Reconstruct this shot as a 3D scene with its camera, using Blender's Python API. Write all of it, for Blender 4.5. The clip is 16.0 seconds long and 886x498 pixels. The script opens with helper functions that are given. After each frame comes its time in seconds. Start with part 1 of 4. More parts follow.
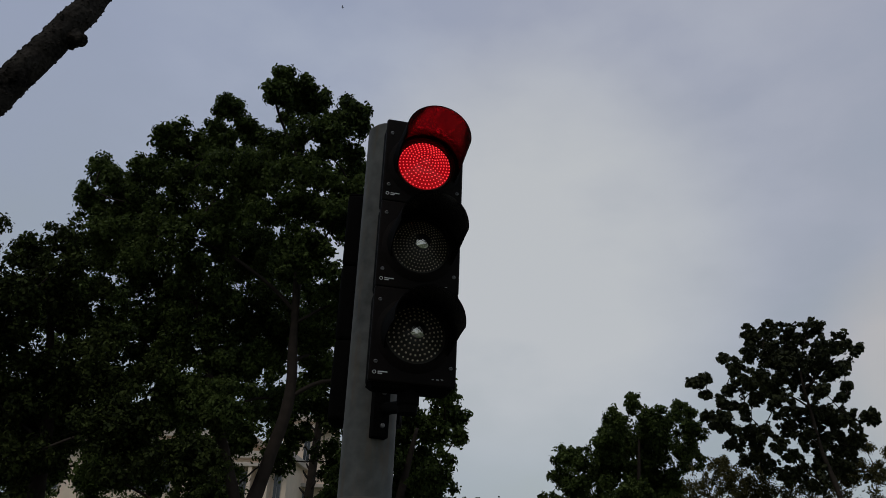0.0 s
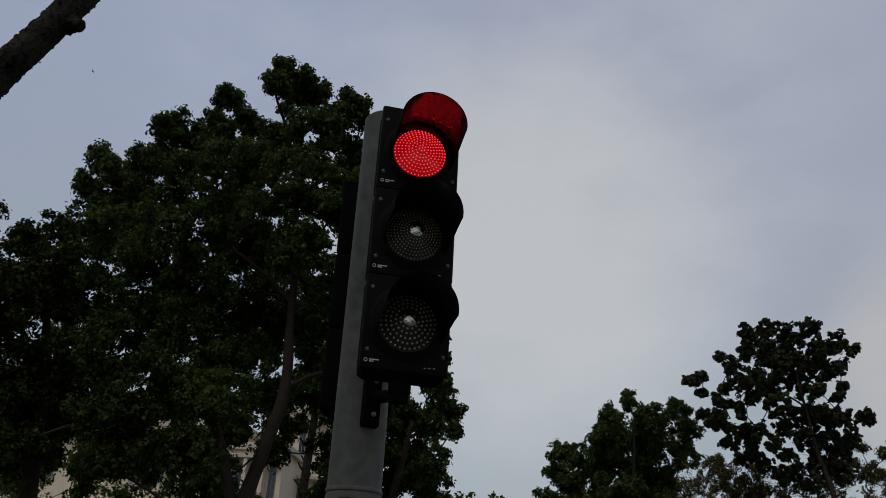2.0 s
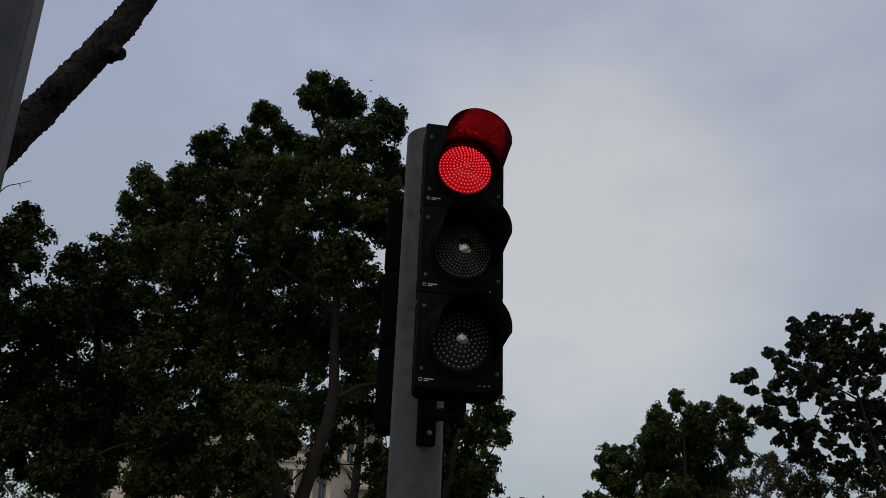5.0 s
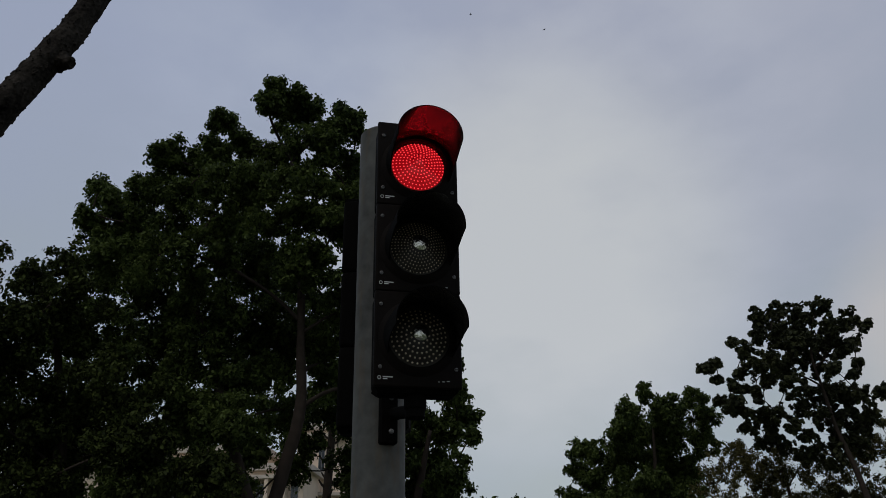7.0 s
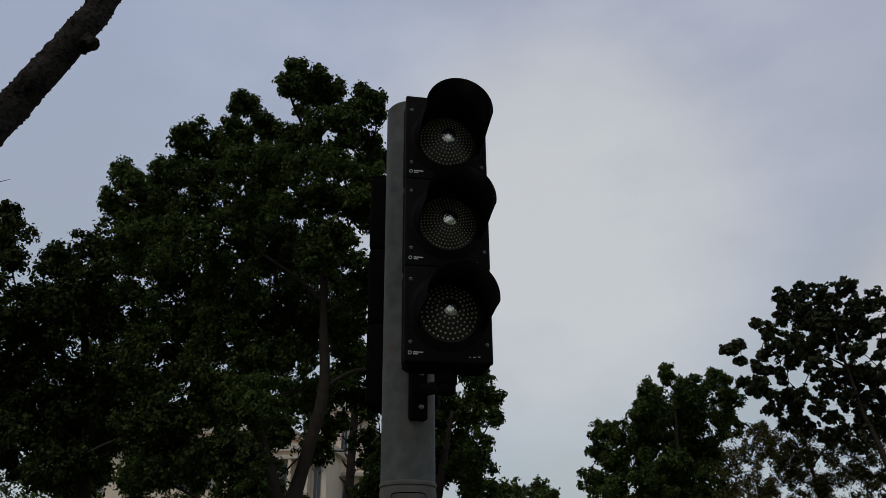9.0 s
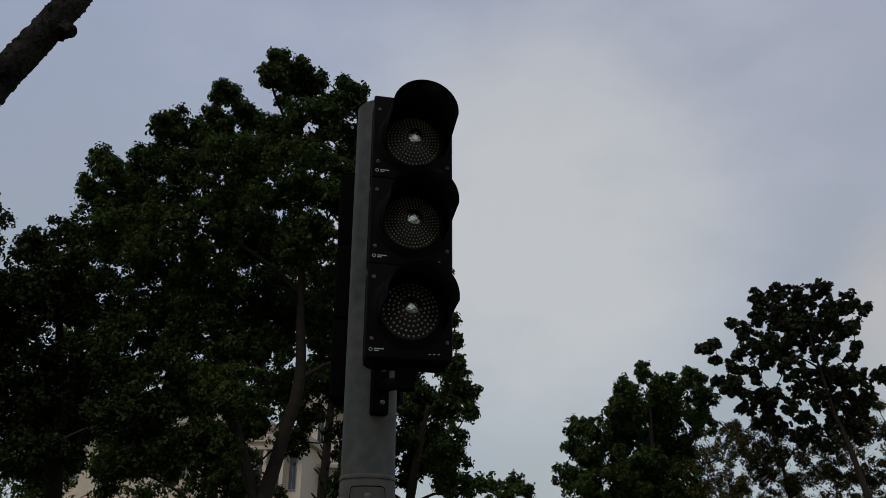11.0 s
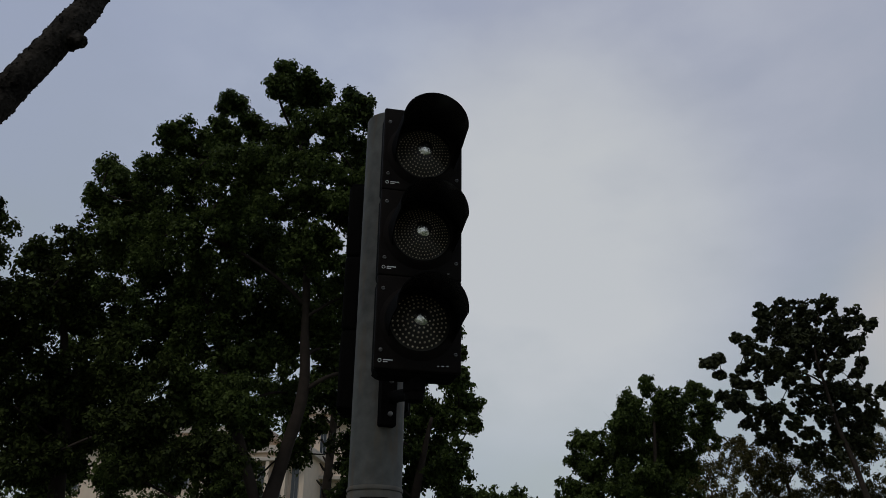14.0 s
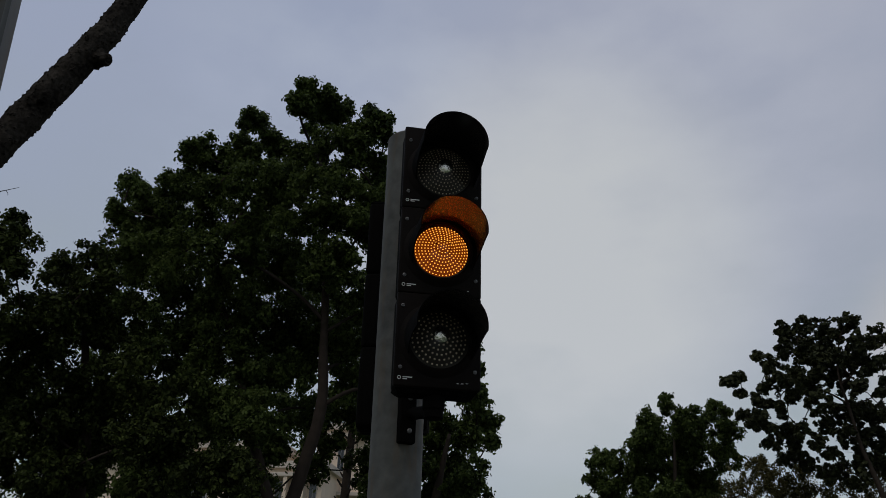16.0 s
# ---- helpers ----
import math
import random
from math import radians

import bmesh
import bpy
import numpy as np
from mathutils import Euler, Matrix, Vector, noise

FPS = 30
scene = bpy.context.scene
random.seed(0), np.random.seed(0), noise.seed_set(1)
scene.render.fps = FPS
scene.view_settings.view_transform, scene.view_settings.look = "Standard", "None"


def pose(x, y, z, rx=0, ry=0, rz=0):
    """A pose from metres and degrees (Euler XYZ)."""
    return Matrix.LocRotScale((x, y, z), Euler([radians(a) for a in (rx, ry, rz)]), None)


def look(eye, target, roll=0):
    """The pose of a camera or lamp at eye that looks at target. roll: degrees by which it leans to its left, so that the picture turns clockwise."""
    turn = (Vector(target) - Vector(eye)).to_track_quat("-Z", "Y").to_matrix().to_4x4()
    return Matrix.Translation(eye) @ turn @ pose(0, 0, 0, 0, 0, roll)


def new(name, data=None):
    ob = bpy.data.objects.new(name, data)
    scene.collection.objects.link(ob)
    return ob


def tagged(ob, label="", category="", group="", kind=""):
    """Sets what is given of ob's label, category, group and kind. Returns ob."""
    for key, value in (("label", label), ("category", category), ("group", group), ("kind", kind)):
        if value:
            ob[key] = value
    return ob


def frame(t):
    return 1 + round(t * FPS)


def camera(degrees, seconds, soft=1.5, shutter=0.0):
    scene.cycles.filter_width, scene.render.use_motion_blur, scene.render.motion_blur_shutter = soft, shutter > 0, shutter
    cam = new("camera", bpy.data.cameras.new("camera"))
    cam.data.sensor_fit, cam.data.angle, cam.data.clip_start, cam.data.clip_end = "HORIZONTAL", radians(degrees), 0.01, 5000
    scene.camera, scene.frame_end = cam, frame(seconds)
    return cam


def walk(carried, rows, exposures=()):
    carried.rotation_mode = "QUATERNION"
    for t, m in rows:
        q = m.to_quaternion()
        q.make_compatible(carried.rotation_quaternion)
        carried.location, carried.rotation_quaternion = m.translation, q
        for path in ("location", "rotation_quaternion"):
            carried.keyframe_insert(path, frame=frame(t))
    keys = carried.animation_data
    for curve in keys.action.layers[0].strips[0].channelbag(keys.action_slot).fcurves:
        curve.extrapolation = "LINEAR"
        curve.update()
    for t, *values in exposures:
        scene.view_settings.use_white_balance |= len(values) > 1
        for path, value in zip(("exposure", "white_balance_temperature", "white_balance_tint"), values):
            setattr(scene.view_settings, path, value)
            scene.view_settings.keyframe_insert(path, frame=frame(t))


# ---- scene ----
LENS = 55.1
cam = camera(LENS, 16.0, soft=0.6)
PATH = [
    (0, (0.291, 0.36, 1.526), (0.064, 2.158, 2.371), 2.4),
    (0.5, (0.283, 0.368, 1.523), (0.047, 2.163, 2.371), 2.7),
    (1, (0.294, 0.377, 1.52), (0.053, 2.175, 2.362), 2.7),
    (1.5, (0.297, 0.387, 1.524), (0.054, 2.187, 2.361), 2.9),
    (2, (0.303, 0.395, 1.518), (0.079, 2.199, 2.352), 3.2),
    (2.5, (0.299, 0.391, 1.519), (0.118, 2.204, 2.344), 3.4),
    (2.6, (0.296, 0.401, 1.525), (0.116, 2.216, 2.347), 3.5),
    (3, (0.269, 0.376, 1.531), (0.096, 2.192, 2.352), 3.9),
    (3.2, (0.252, 0.402, 1.549), (0.063, 2.217, 2.368), 4.0),
    (3.5, (0.245, 0.363, 1.534), (-0.005, 2.172, 2.35), 4.2),
    (4, (0.233, 0.351, 1.544), (-0.068, 2.146, 2.374), 3.6),
    (4.2, (0.239, 0.367, 1.559), (-0.075, 2.155, 2.398), 3.3),
    (6.5, (0.298, 0.388, 1.537), (0.05, 2.182, 2.384), -0.5),
    (7, (0.301, 0.391, 1.537), (0.068, 2.187, 2.384), -1.0),
    (7.5, (0.302, 0.391, 1.535), (0.075, 2.189, 2.381), -1.4),
    (8, (0.292, 0.4, 1.529), (0.038, 2.2, 2.364), -1.1),
    (8.5, (0.282, 0.412, 1.525), (0.007, 2.214, 2.348), -0.9),
    (9, (0.266, 0.419, 1.526), (-0.018, 2.226, 2.336), -0.6),
    (9.2, (0.262, 0.42, 1.522), (-0.023, 2.228, 2.327), -0.2),
    (11.5, (0.35, 0.37, 1.522), (0.118, 2.19, 2.318), 0.1),
    (12, (0.353, 0.374, 1.519), (0.13, 2.194, 2.317), 0.2),
    (12.5, (0.349, 0.373, 1.517), (0.128, 2.193, 2.317), 0.1),
    (13, (0.338, 0.376, 1.519), (0.121, 2.197, 2.317), -0.0),
    (13.5, (0.327, 0.367, 1.521), (0.1, 2.182, 2.331), 0.3),
    (14, (0.318, 0.363, 1.517), (0.068, 2.169, 2.339), 0.7),
    (14.5, (0.299, 0.367, 1.516), (0.017, 2.164, 2.346), 0.9),
    (15, (0.3, 0.364, 1.518), (0.006, 2.156, 2.356), 1.1),
    (15.5, (0.304, 0.36, 1.521), (0.007, 2.146, 2.371), 1.4),
    (16, (0.315, 0.349, 1.517), (0.024, 2.133, 2.372), 1.5),
]

walk(cam, [(t, look(eye, target, roll)) for t, eye, target, roll in PATH],
     [(0, -0.05), (1.5, 0.0), (2.5, -0.06), (3.0, -0.05), (3.5, 0.04), (4.2, 0.1), (6.5, 0.0), (7.5, -0.01), (8.5, 0.09), (9.2, 0.12), (11.5, 0.0), (12.5, 0.0), (13.5, 0.0), (14.5, 0.03), (16.0, -0.02)])

# ---------------------------------------------------------------- sky and sun
SUN_AZ, SUN_EL = 205.0, 52.0          # degrees east of north (+y), above the horizon


def make_sky():
    world = bpy.data.worlds.new("overcast_sky")
    scene.world = world
    world.use_nodes = True
    nt = world.node_tree
    nt.nodes.clear()
    N, L = nt.nodes.new, nt.links.new
    out, bg = N("ShaderNodeOutputWorld"), N("ShaderNodeBackground")
    sky = N("ShaderNodeTexSky")
    sky.sky_type, sky.sun_disc = "NISHITA", False
    sky.sun_elevation, sky.sun_rotation = radians(SUN_EL), radians(SUN_AZ)
    dim = N("ShaderNodeMix")
    dim.data_type, dim.blend_type = "RGBA", "MULTIPLY"
    dim.inputs["Factor"].default_value = 1.0
    dim.inputs["B"].default_value = (0.08, 0.08, 0.08, 1)
    L(sky.outputs[0], dim.inputs["A"])
    tc = N("ShaderNodeTexCoord")

    def towards(azimuth, elevation, outer, inner):
        """1 within the inner angle of a direction, falling to 0 at the outer one."""
        dot, span = N("ShaderNodeVectorMath"), N("ShaderNodeMapRange")
        dot.operation, span.interpolation_type = "DOT_PRODUCT", "SMOOTHSTEP"
        a, e = radians(azimuth), radians(elevation)
        dot.inputs[1].default_value = (math.sin(a) * math.cos(e), math.cos(a) * math.cos(e), math.sin(e))
        L(tc.outputs["Generated"], dot.inputs[0])
        span.inputs[1].default_value, span.inputs[2].default_value = math.cos(radians(outer)), math.cos(radians(inner))
        L(dot.outputs["Value"], span.inputs[0])
        return span.outputs[0]

    stretch = N("ShaderNodeMapping")
    stretch.inputs["Scale"].default_value = (1.6, 1.6, 3.0)
    stretch.inputs["Rotation"].default_value = (0.0, radians(18), 0.0)
    L(tc.outputs["Generated"], stretch.inputs["Vector"])
    n1, n2 = N("ShaderNodeTexNoise"), N("ShaderNodeTexNoise")
    n1.inputs["Scale"].default_value, n1.inputs["Detail"].default_value = 1.5, 3.0
    n1.inputs["Roughness"].default_value = 0.45
    n2.inputs["Scale"].default_value, n2.inputs["Detail"].default_value = 5.0, 5.0
    n2.inputs["Roughness"].default_value = 0.5
    L(stretch.outputs[0], n1.inputs["Vector"])
    L(stretch.outputs[0], n2.inputs["Vector"])

    def math_node(op, a, b):
        m = N("ShaderNodeMath")
        m.operation = op
        for i, v in enumerate((a, b)):
            if isinstance(v, (int, float)):
                m.inputs[i].default_value = v
            else:
                L(v, m.inputs[i])
        return m.outputs[0]

    big = math_node("MULTIPLY", math_node("SUBTRACT", n1.outputs["Fac"], 0.5), 0.55)
    small = math_node("MULTIPLY", math_node("SUBTRACT", n2.outputs["Fac"], 0.5), 0.85)
    wisps = math_node("ADD", big, small)

    def blend(fac, a, b):
        m = N("ShaderNodeMix")
        m.data_type = "RGBA"
        L(fac, m.inputs["Factor"])
        for v, i in ((a, m.inputs["A"]), (b, m.inputs["B"])):
            if isinstance(v, tuple):
                i.default_value = v
            else:
                L(v, i)
        return m.outputs["Result"]

    # cloud colour by height: grey-green haze low down, lavender grey above
    height = N("ShaderNodeSeparateXYZ")
    L(tc.outputs["Generated"], height.inputs[0])
    ramp = N("ShaderNodeValToRGB")
    r = ramp.color_ramp
    r.elements[0].position, r.elements[0].color = 0.08, (0.405, 0.448, 0.462, 1)
    r.elements[1].position, r.elements[1].color = 0.60, (0.338, 0.382, 0.505, 1)
    r.elements.new(0.24).color = (0.345, 0.400, 0.440, 1)
    r.elements.new(0.36).color = (0.338, 0.384, 0.462, 1)
    L(math_node("ADD", height.outputs["Z"], math_node("MULTIPLY", wisps, 0.25)), ramp.inputs[0])
    # thin bright cloud over the junction, a paler veil above it and a warm gap low at the side
    veil = math_node("MULTIPLY", towards(14, 36, 26, 4), math_node("ADD", 0.55, wisps))
    thin = math_node("MULTIPLY", towards(-1, 24, 17, 2), math_node("ADD", 1.0, wisps))
    wide = math_node("MULTIPLY", towards(-4, 30, 30, 4), math_node("ADD", 0.22, math_node("MULTIPLY", wisps, 1.6)))
    warm = math_node("MULTIPLY", towards(26, 16, 9, 3), math_node("ADD", 0.75, wisps))
    cloud = blend(veil, ramp.outputs[0], (0.435, 0.442, 0.500, 1))
    cloud = blend(wide, cloud, (0.470, 0.515, 0.610, 1))
    cloud = blend(thin, cloud, (0.550, 0.570, 0.590, 1))
    cloud = blend(warm, cloud, (0.540, 0.515, 0.500, 1))
    mix = N("ShaderNodeMix")
    mix.data_type = "RGBA"
    mix.inputs["Factor"].default_value = 0.9
    L(dim.outputs["Result"], mix.inputs["A"])
    L(cloud, mix.inputs["B"])
    L(mix.outputs["Result"], bg.inputs["Color"])
    bg.inputs["Strength"].default_value = 1.0
    L(bg.outputs[0], out.inputs[0])
    sun = bpy.data.lights.new("sun", "SUN")
    sun.energy, sun.angle, sun.color = 0.7, radians(25), (1.0, 0.95, 0.88)
    a, e = radians(SUN_AZ), radians(SUN_EL)
    ob = new("sun", sun)
    far = Vector((math.sin(a) * math.cos(e), math.cos(a) * math.cos(e), math.sin(e))) * 200
    ob.matrix_basis = look(far, (0, 0, 0))


make_sky()
scene.view_settings.exposure = 0.0


# ---------------------------------------------------------------- materials
def mat(name, base, rough=0.6, metal=0.0, vary=0.25, scale=20.0, bump=0.0, bump_scale=60.0, tint=None, random_by="", coat=0.0, spec=0.5,
        translucent=0.0):
    m = bpy.data.materials.new(name)
    m.use_nodes = True
    nt = m.node_tree
    N, L = nt.nodes.new, nt.links.new
    p = nt.nodes["Principled BSDF"]
    p.inputs["Roughness"].default_value = rough
    p.inputs["Metallic"].default_value = metal
    p.inputs["Coat Weight"].default_value = coat
    p.inputs["Specular IOR Level"].default_value = spec
    tc = N("ShaderNodeTexCoord")
    n1, n2 = N("ShaderNodeTexNoise"), N("ShaderNodeTexNoise")
    n1.inputs["Scale"].default_value, n1.inputs["Detail"].default_value = scale * 0.12, 4
    n2.inputs["Scale"].default_value, n2.inputs["Detail"].default_value = scale, 6
    L(tc.outputs["Object"], n1.inputs["Vector"])
    L(tc.outputs["Object"], n2.inputs["Vector"])
    add = N("ShaderNodeMath")
    add.operation = "ADD"
    L(n1.outputs["Fac"], add.inputs[0])
    L(n2.outputs["Fac"], add.inputs[1])
    source = add.outputs[0]
    if random_by:
        r = N("ShaderNodeNewGeometry") if random_by == "island" else N("ShaderNodeObjectInfo")
        more = N("ShaderNodeMath")
        more.operation = "MULTIPLY_ADD"
        L(r.outputs["Random Per Island" if random_by == "island" else "Random"], more.inputs[0])
        more.inputs[1].default_value = 0.8
        half = N("ShaderNodeMath")
        half.operation = "SUBTRACT"
        half.inputs[1].default_value = 0.4
        L(source, half.inputs[0])
        L(half.outputs[0], more.inputs[2])
        source = more.outputs[0]
    span = N("ShaderNodeMapRange")
    span.inputs[1].default_value, span.inputs[2].default_value = 0.6, 1.4
    L(source, span.inputs[0])
    mix = N("ShaderNodeMix")
    mix.data_type = "RGBA"
    lo = [c * (1 - vary) for c in base]
    hi = tint or [min(1, c * (1 + vary)) for c in base]
    mix.inputs["A"].default_value, mix.inputs["B"].default_value = (*lo, 1), (*hi, 1)
    L(span.outputs[0], mix.inputs["Factor"])
    L(mix.outputs["Result"], p.inputs["Base Color"])
    rr = N("ShaderNodeMapRange")
    rr.inputs[3].default_value, rr.inputs[4].default_value = max(0.02, rough - 0.1), min(1, rough + 0.1)
    L(n2.outputs["Fac"], rr.inputs[0])
    L(rr.outputs[0], p.inputs["Roughness"])
    if bump:
        n3, b = N("ShaderNodeTexNoise"), N("ShaderNodeBump")
        n3.inputs["Scale"].default_value, n3.inputs["Detail"].default_value = bump_scale, 8
        L(tc.outputs["Object"], n3.inputs["Vector"])
        L(n3.outputs["Fac"], b.inputs["Height"])
        b.inputs["Strength"].default_value, b.inputs["Distance"].default_value = bump, 0.02
        L(b.outputs[0], p.inputs["Normal"])
    if translucent:
        tr, ms = N("ShaderNodeBsdfTranslucent"), N("ShaderNodeMixShader")
        L(mix.outputs["Result"], tr.inputs["Color"])
        ms.inputs[0].default_value = translucent
        L(p.outputs[0], ms.inputs[1])
        L(tr.outputs[0], ms.inputs[2])
        L(ms.outputs[0], nt.nodes["Material Output"].inputs[0])
    return m


def glow(name, color, strength, base=None):
    m = mat(name, base or color, 0.3)
    p = m.node_tree.nodes["Principled BSDF"]
    p.inputs["Emission Color"].default_value = (*color, 1)
    p.inputs["Emission Strength"].default_value = strength
    return m


M_black = mat("black_plastic", (0.0048, 0.0044, 0.0040), 0.8, spec=0.02, vary=0.3, scale=30, bump=0.05, bump_scale=200)
M_door = mat("weathered_black_plastic", (0.0092, 0.0070, 0.0058), 0.6, spec=0.05, vary=0.35, scale=18, bump=0.06, bump_scale=150)
M_visor = mat("black_visor_plastic", (0.026, 0.023, 0.022), 0.22, spec=0.36, vary=0.3, scale=2.5, bump=0.05, bump_scale=16)
M_galv = mat("galvanised_steel", (0.090, 0.090, 0.082), 0.62, 0.0, spec=0.18, vary=0.5, scale=22, bump=0.05, bump_scale=60)
M_galv_dirty = mat("galvanised_steel_stained", (0.096, 0.090, 0.076), 0.64, 0.0, spec=0.16, vary=0.5, scale=18, bump=0.06, bump_scale=50)


def add_streaks(m, colour, low, high):
    """Rusty runs down an upright surface."""
    nt = m.node_tree
    N, L = nt.nodes.new, nt.links.new
    p = nt.nodes["Principled BSDF"]
    old = p.inputs["Base Color"].links[0].from_socket
    tc, mp, n1, span, mix = N("ShaderNodeTexCoord"), N("ShaderNodeMapping"), N("ShaderNodeTexNoise"), N("ShaderNodeMapRange"), N("ShaderNodeMix")
    mp.inputs["Scale"].default_value = (26, 26, 3.2)
    n1.inputs["Scale"].default_value, n1.inputs["Detail"].default_value = 1.0, 7
    n1.inputs["Roughness"].default_value = 0.65
    L(tc.outputs["Object"], mp.inputs["Vector"])
    L(mp.outputs[0], n1.inputs["Vector"])
    span.inputs[1].default_value, span.inputs[2].default_value = low, high
    L(n1.outputs["Fac"], span.inputs[0])
    mix.data_type = "RGBA"
    L(span.outputs[0], mix.inputs["Factor"])
    L(old, mix.inputs["A"])
    mix.inputs["B"].default_value = (*colour, 1)
    L(mix.outputs["Result"], p.inputs["Base Color"])


add_streaks(M_galv, (0.115, 0.082, 0.050), 0.50, 0.80)
add_streaks(M_galv_dirty, (0.130, 0.090, 0.052), 0.46, 0.76)
M_screw = mat("dull_zinc", (0.16, 0.155, 0.15), 0.5, 0.5, scale=200)
M_lens = mat("dark_smoked_lens", (0.030, 0.024, 0.018), 0.48, vary=0.2, scale=40, spec=0.35)
M_mirror = mat("sky_glint_cap", (0.60, 0.57, 0.50), 0.14, 1.0, vary=0.45, scale=110, bump=0.2, bump_scale=70)
M_pearl = mat("clear_lens_pearls", (0.62, 0.52, 0.38), 0.25, vary=0.15, scale=100)
M_white_ink = mat("white_print", (0.62, 0.62, 0.60), 0.6, vary=0.15, scale=300)
DARK = (0.012, 0.010, 0.010)
# tips, the face between them, and the upper flanks that throw light into the visor
M_red = (glow("red_led", (1.0, 0.050, 0.060), 1.6, DARK), glow("red_led_flare", (1.0, 0.006, 0.016), 0.26, DARK), glow("red_led_flank", (1.0, 0.004, 0.016), 18.0, DARK))
M_amber = (glow("amber_led", (1.0, 0.41, 0.055), 1.65, DARK), glow("amber_led_flare", (1.0, 0.16, 0.006), 0.13, DARK), glow("amber_led_flank", (1.0, 0.075, 0.002), 8.0, DARK))
M_green = (glow("green_led", (0.20, 1.0, 0.66), 1.15, DARK), glow("green_led_flare", (0.0, 0.80, 0.45), 0.03, DARK), glow("green_led_flank", (0.0, 0.80, 0.42), 5.0, DARK))
M_orange = mat("orange_sticker", (0.75, 0.22, 0.03), 0.5, scale=60)
M_bark_dark = mat("flaky_dark_bark", (0.004, 0.0034, 0.0028), 0.95, spec=0.03, vary=0.7, scale=34, tint=(0.050, 0.043, 0.035), bump=0.9, bump_scale=14)
M_bark = mat("grey_brown_bark", (0.036, 0.028, 0.022), 0.9, spec=0.04, vary=0.35, scale=6, bump=0.6, bump_scale=12)
M_bark_red = mat("reddish_twig_bark", (0.075, 0.050, 0.036), 0.9, spec=0.05, vary=0.35, scale=6, bump=0.4, bump_scale=12)
M_leaf = mat("glossy_green_leaves", (0.020, 0.037, 0.008), 0.62, spec=0.09, vary=0.5, scale=3, tint=(0.092, 0.124, 0.030), random_by="island", translucent=0.38)
M_leaf_olive = mat("olive_leaves", (0.019, 0.028, 0.007), 0.65, spec=0.06, vary=0.5, scale=3, tint=(0.058, 0.074, 0.018), random_by="island", translucent=0.2)
M_leaf_dark = mat("dark_round_leaves", (0.020, 0.025, 0.011), 0.65, spec=0.1, vary=0.4, scale=2, tint=(0.042, 0.046, 0.018), random_by="island", translucent=0.1)
M_leaf_brown = mat("browning_leaves", (0.044, 0.044, 0.014), 0.65, spec=0.06, vary=0.5, scale=2, tint=(0.110, 0.096, 0.034), random_by="island", translucent=0.2)
M_wall = mat("cream_render", (0.66, 0.53, 0.40), 0.85, vary=0.12, scale=2.5, bump=0.1, bump_scale=20)
M_slab = mat("weathered_concrete_ledge", (0.50, 0.43, 0.35), 0.9, vary=0.25, scale=2.0)
M_glass_dark = mat("dark_window_glass", (0.03, 0.035, 0.04), 0.08, vary=0.1, scale=1)
M_frame = mat("grey_window_frame", (0.30, 0.29, 0.28), 0.6, scale=10)
M_van = mat("white_van_paint", (0.82, 0.80, 0.77), 0.3, vary=0.06, scale=3, coat=0.4)
M_pod = mat("off_white_moulded_roof_pod", (0.76, 0.74, 0.70), 0.45, vary=0.08, scale=6)
M_decal = mat("red_vinyl", (0.30, 0.014, 0.024), 0.4, vary=0.1, scale=30)
M_rubber = mat("black_rubber", (0.02, 0.02, 0.02), 0.8, scale=40)
M_alu = mat("silver_wheel_paint", (0.45, 0.45, 0.46), 0.35, 0.7, scale=30)
M_blue_lens = mat("blue_lamp_lens", (0.02, 0.05, 0.30), 0.15, scale=60)
M_red_lens = mat("red_lamp_lens", (0.28, 0.02, 0.02), 0.15, scale=60)
M_clear_lens = mat("grey_lamp_lens", (0.30, 0.30, 0.30), 0.2, scale=60)
M_asphalt = mat("asphalt", (0.050, 0.050, 0.052), 0.9, vary=0.3, scale=30, bump=0.4, bump_scale=120)
M_grass = mat("rough_grass", (0.050, 0.075, 0.025), 0.95, vary=0.5, scale=2, bump=0.5, bump_scale=30)
M_paving = mat("dark_asphalt_footway", (0.060, 0.058, 0.055), 0.9, vary=0.2, scale=6, bump=0.2, bump_scale=60)
M_feather = mat("dark_feathers", (0.03, 0.028, 0.026), 0.8, scale=40)


# ---------------------------------------------------------------- mesh helpers
def link(name, bm, material, parent=None, label="", smooth=True, m=None):
    me = bpy.data.meshes.new(name)
    bmesh.ops.recalc_face_normals(bm, faces=bm.faces)
    bm.to_mesh(me)
    bm.free()
    me.materials.append(material)
    if smooth:
        me.polygons.foreach_set("use_smooth", [True] * len(me.polygons))
        me.set_sharp_from_angle(angle=radians(38))
    ob = new(name, me)
    if parent:
        ob.parent = parent
    if m is not None:
        ob.matrix_basis = m
    return tagged(ob, label)


def part(name, bm, material, parent, label="", m=None, smooth=True):
    return link(name, bm, material, parent, label, smooth, m)


def raw(name, verts, faces, material, parent=None, label="", smooth=False):
    me = bpy.data.meshes.new(name)
    me.from_pydata(verts, [], faces)
    me.materials.append(material)
    if smooth:
        me.polygons.foreach_set("use_smooth", [True] * len(me.polygons))
    ob = new(name, me)
    if parent:
        ob.parent = parent
    return tagged(ob, label)


def thing(name, m, label, category, group="", kind=""):
    ob = new(name)
    ob.matrix_basis = m
    return tagged(ob, label, category, group, kind)


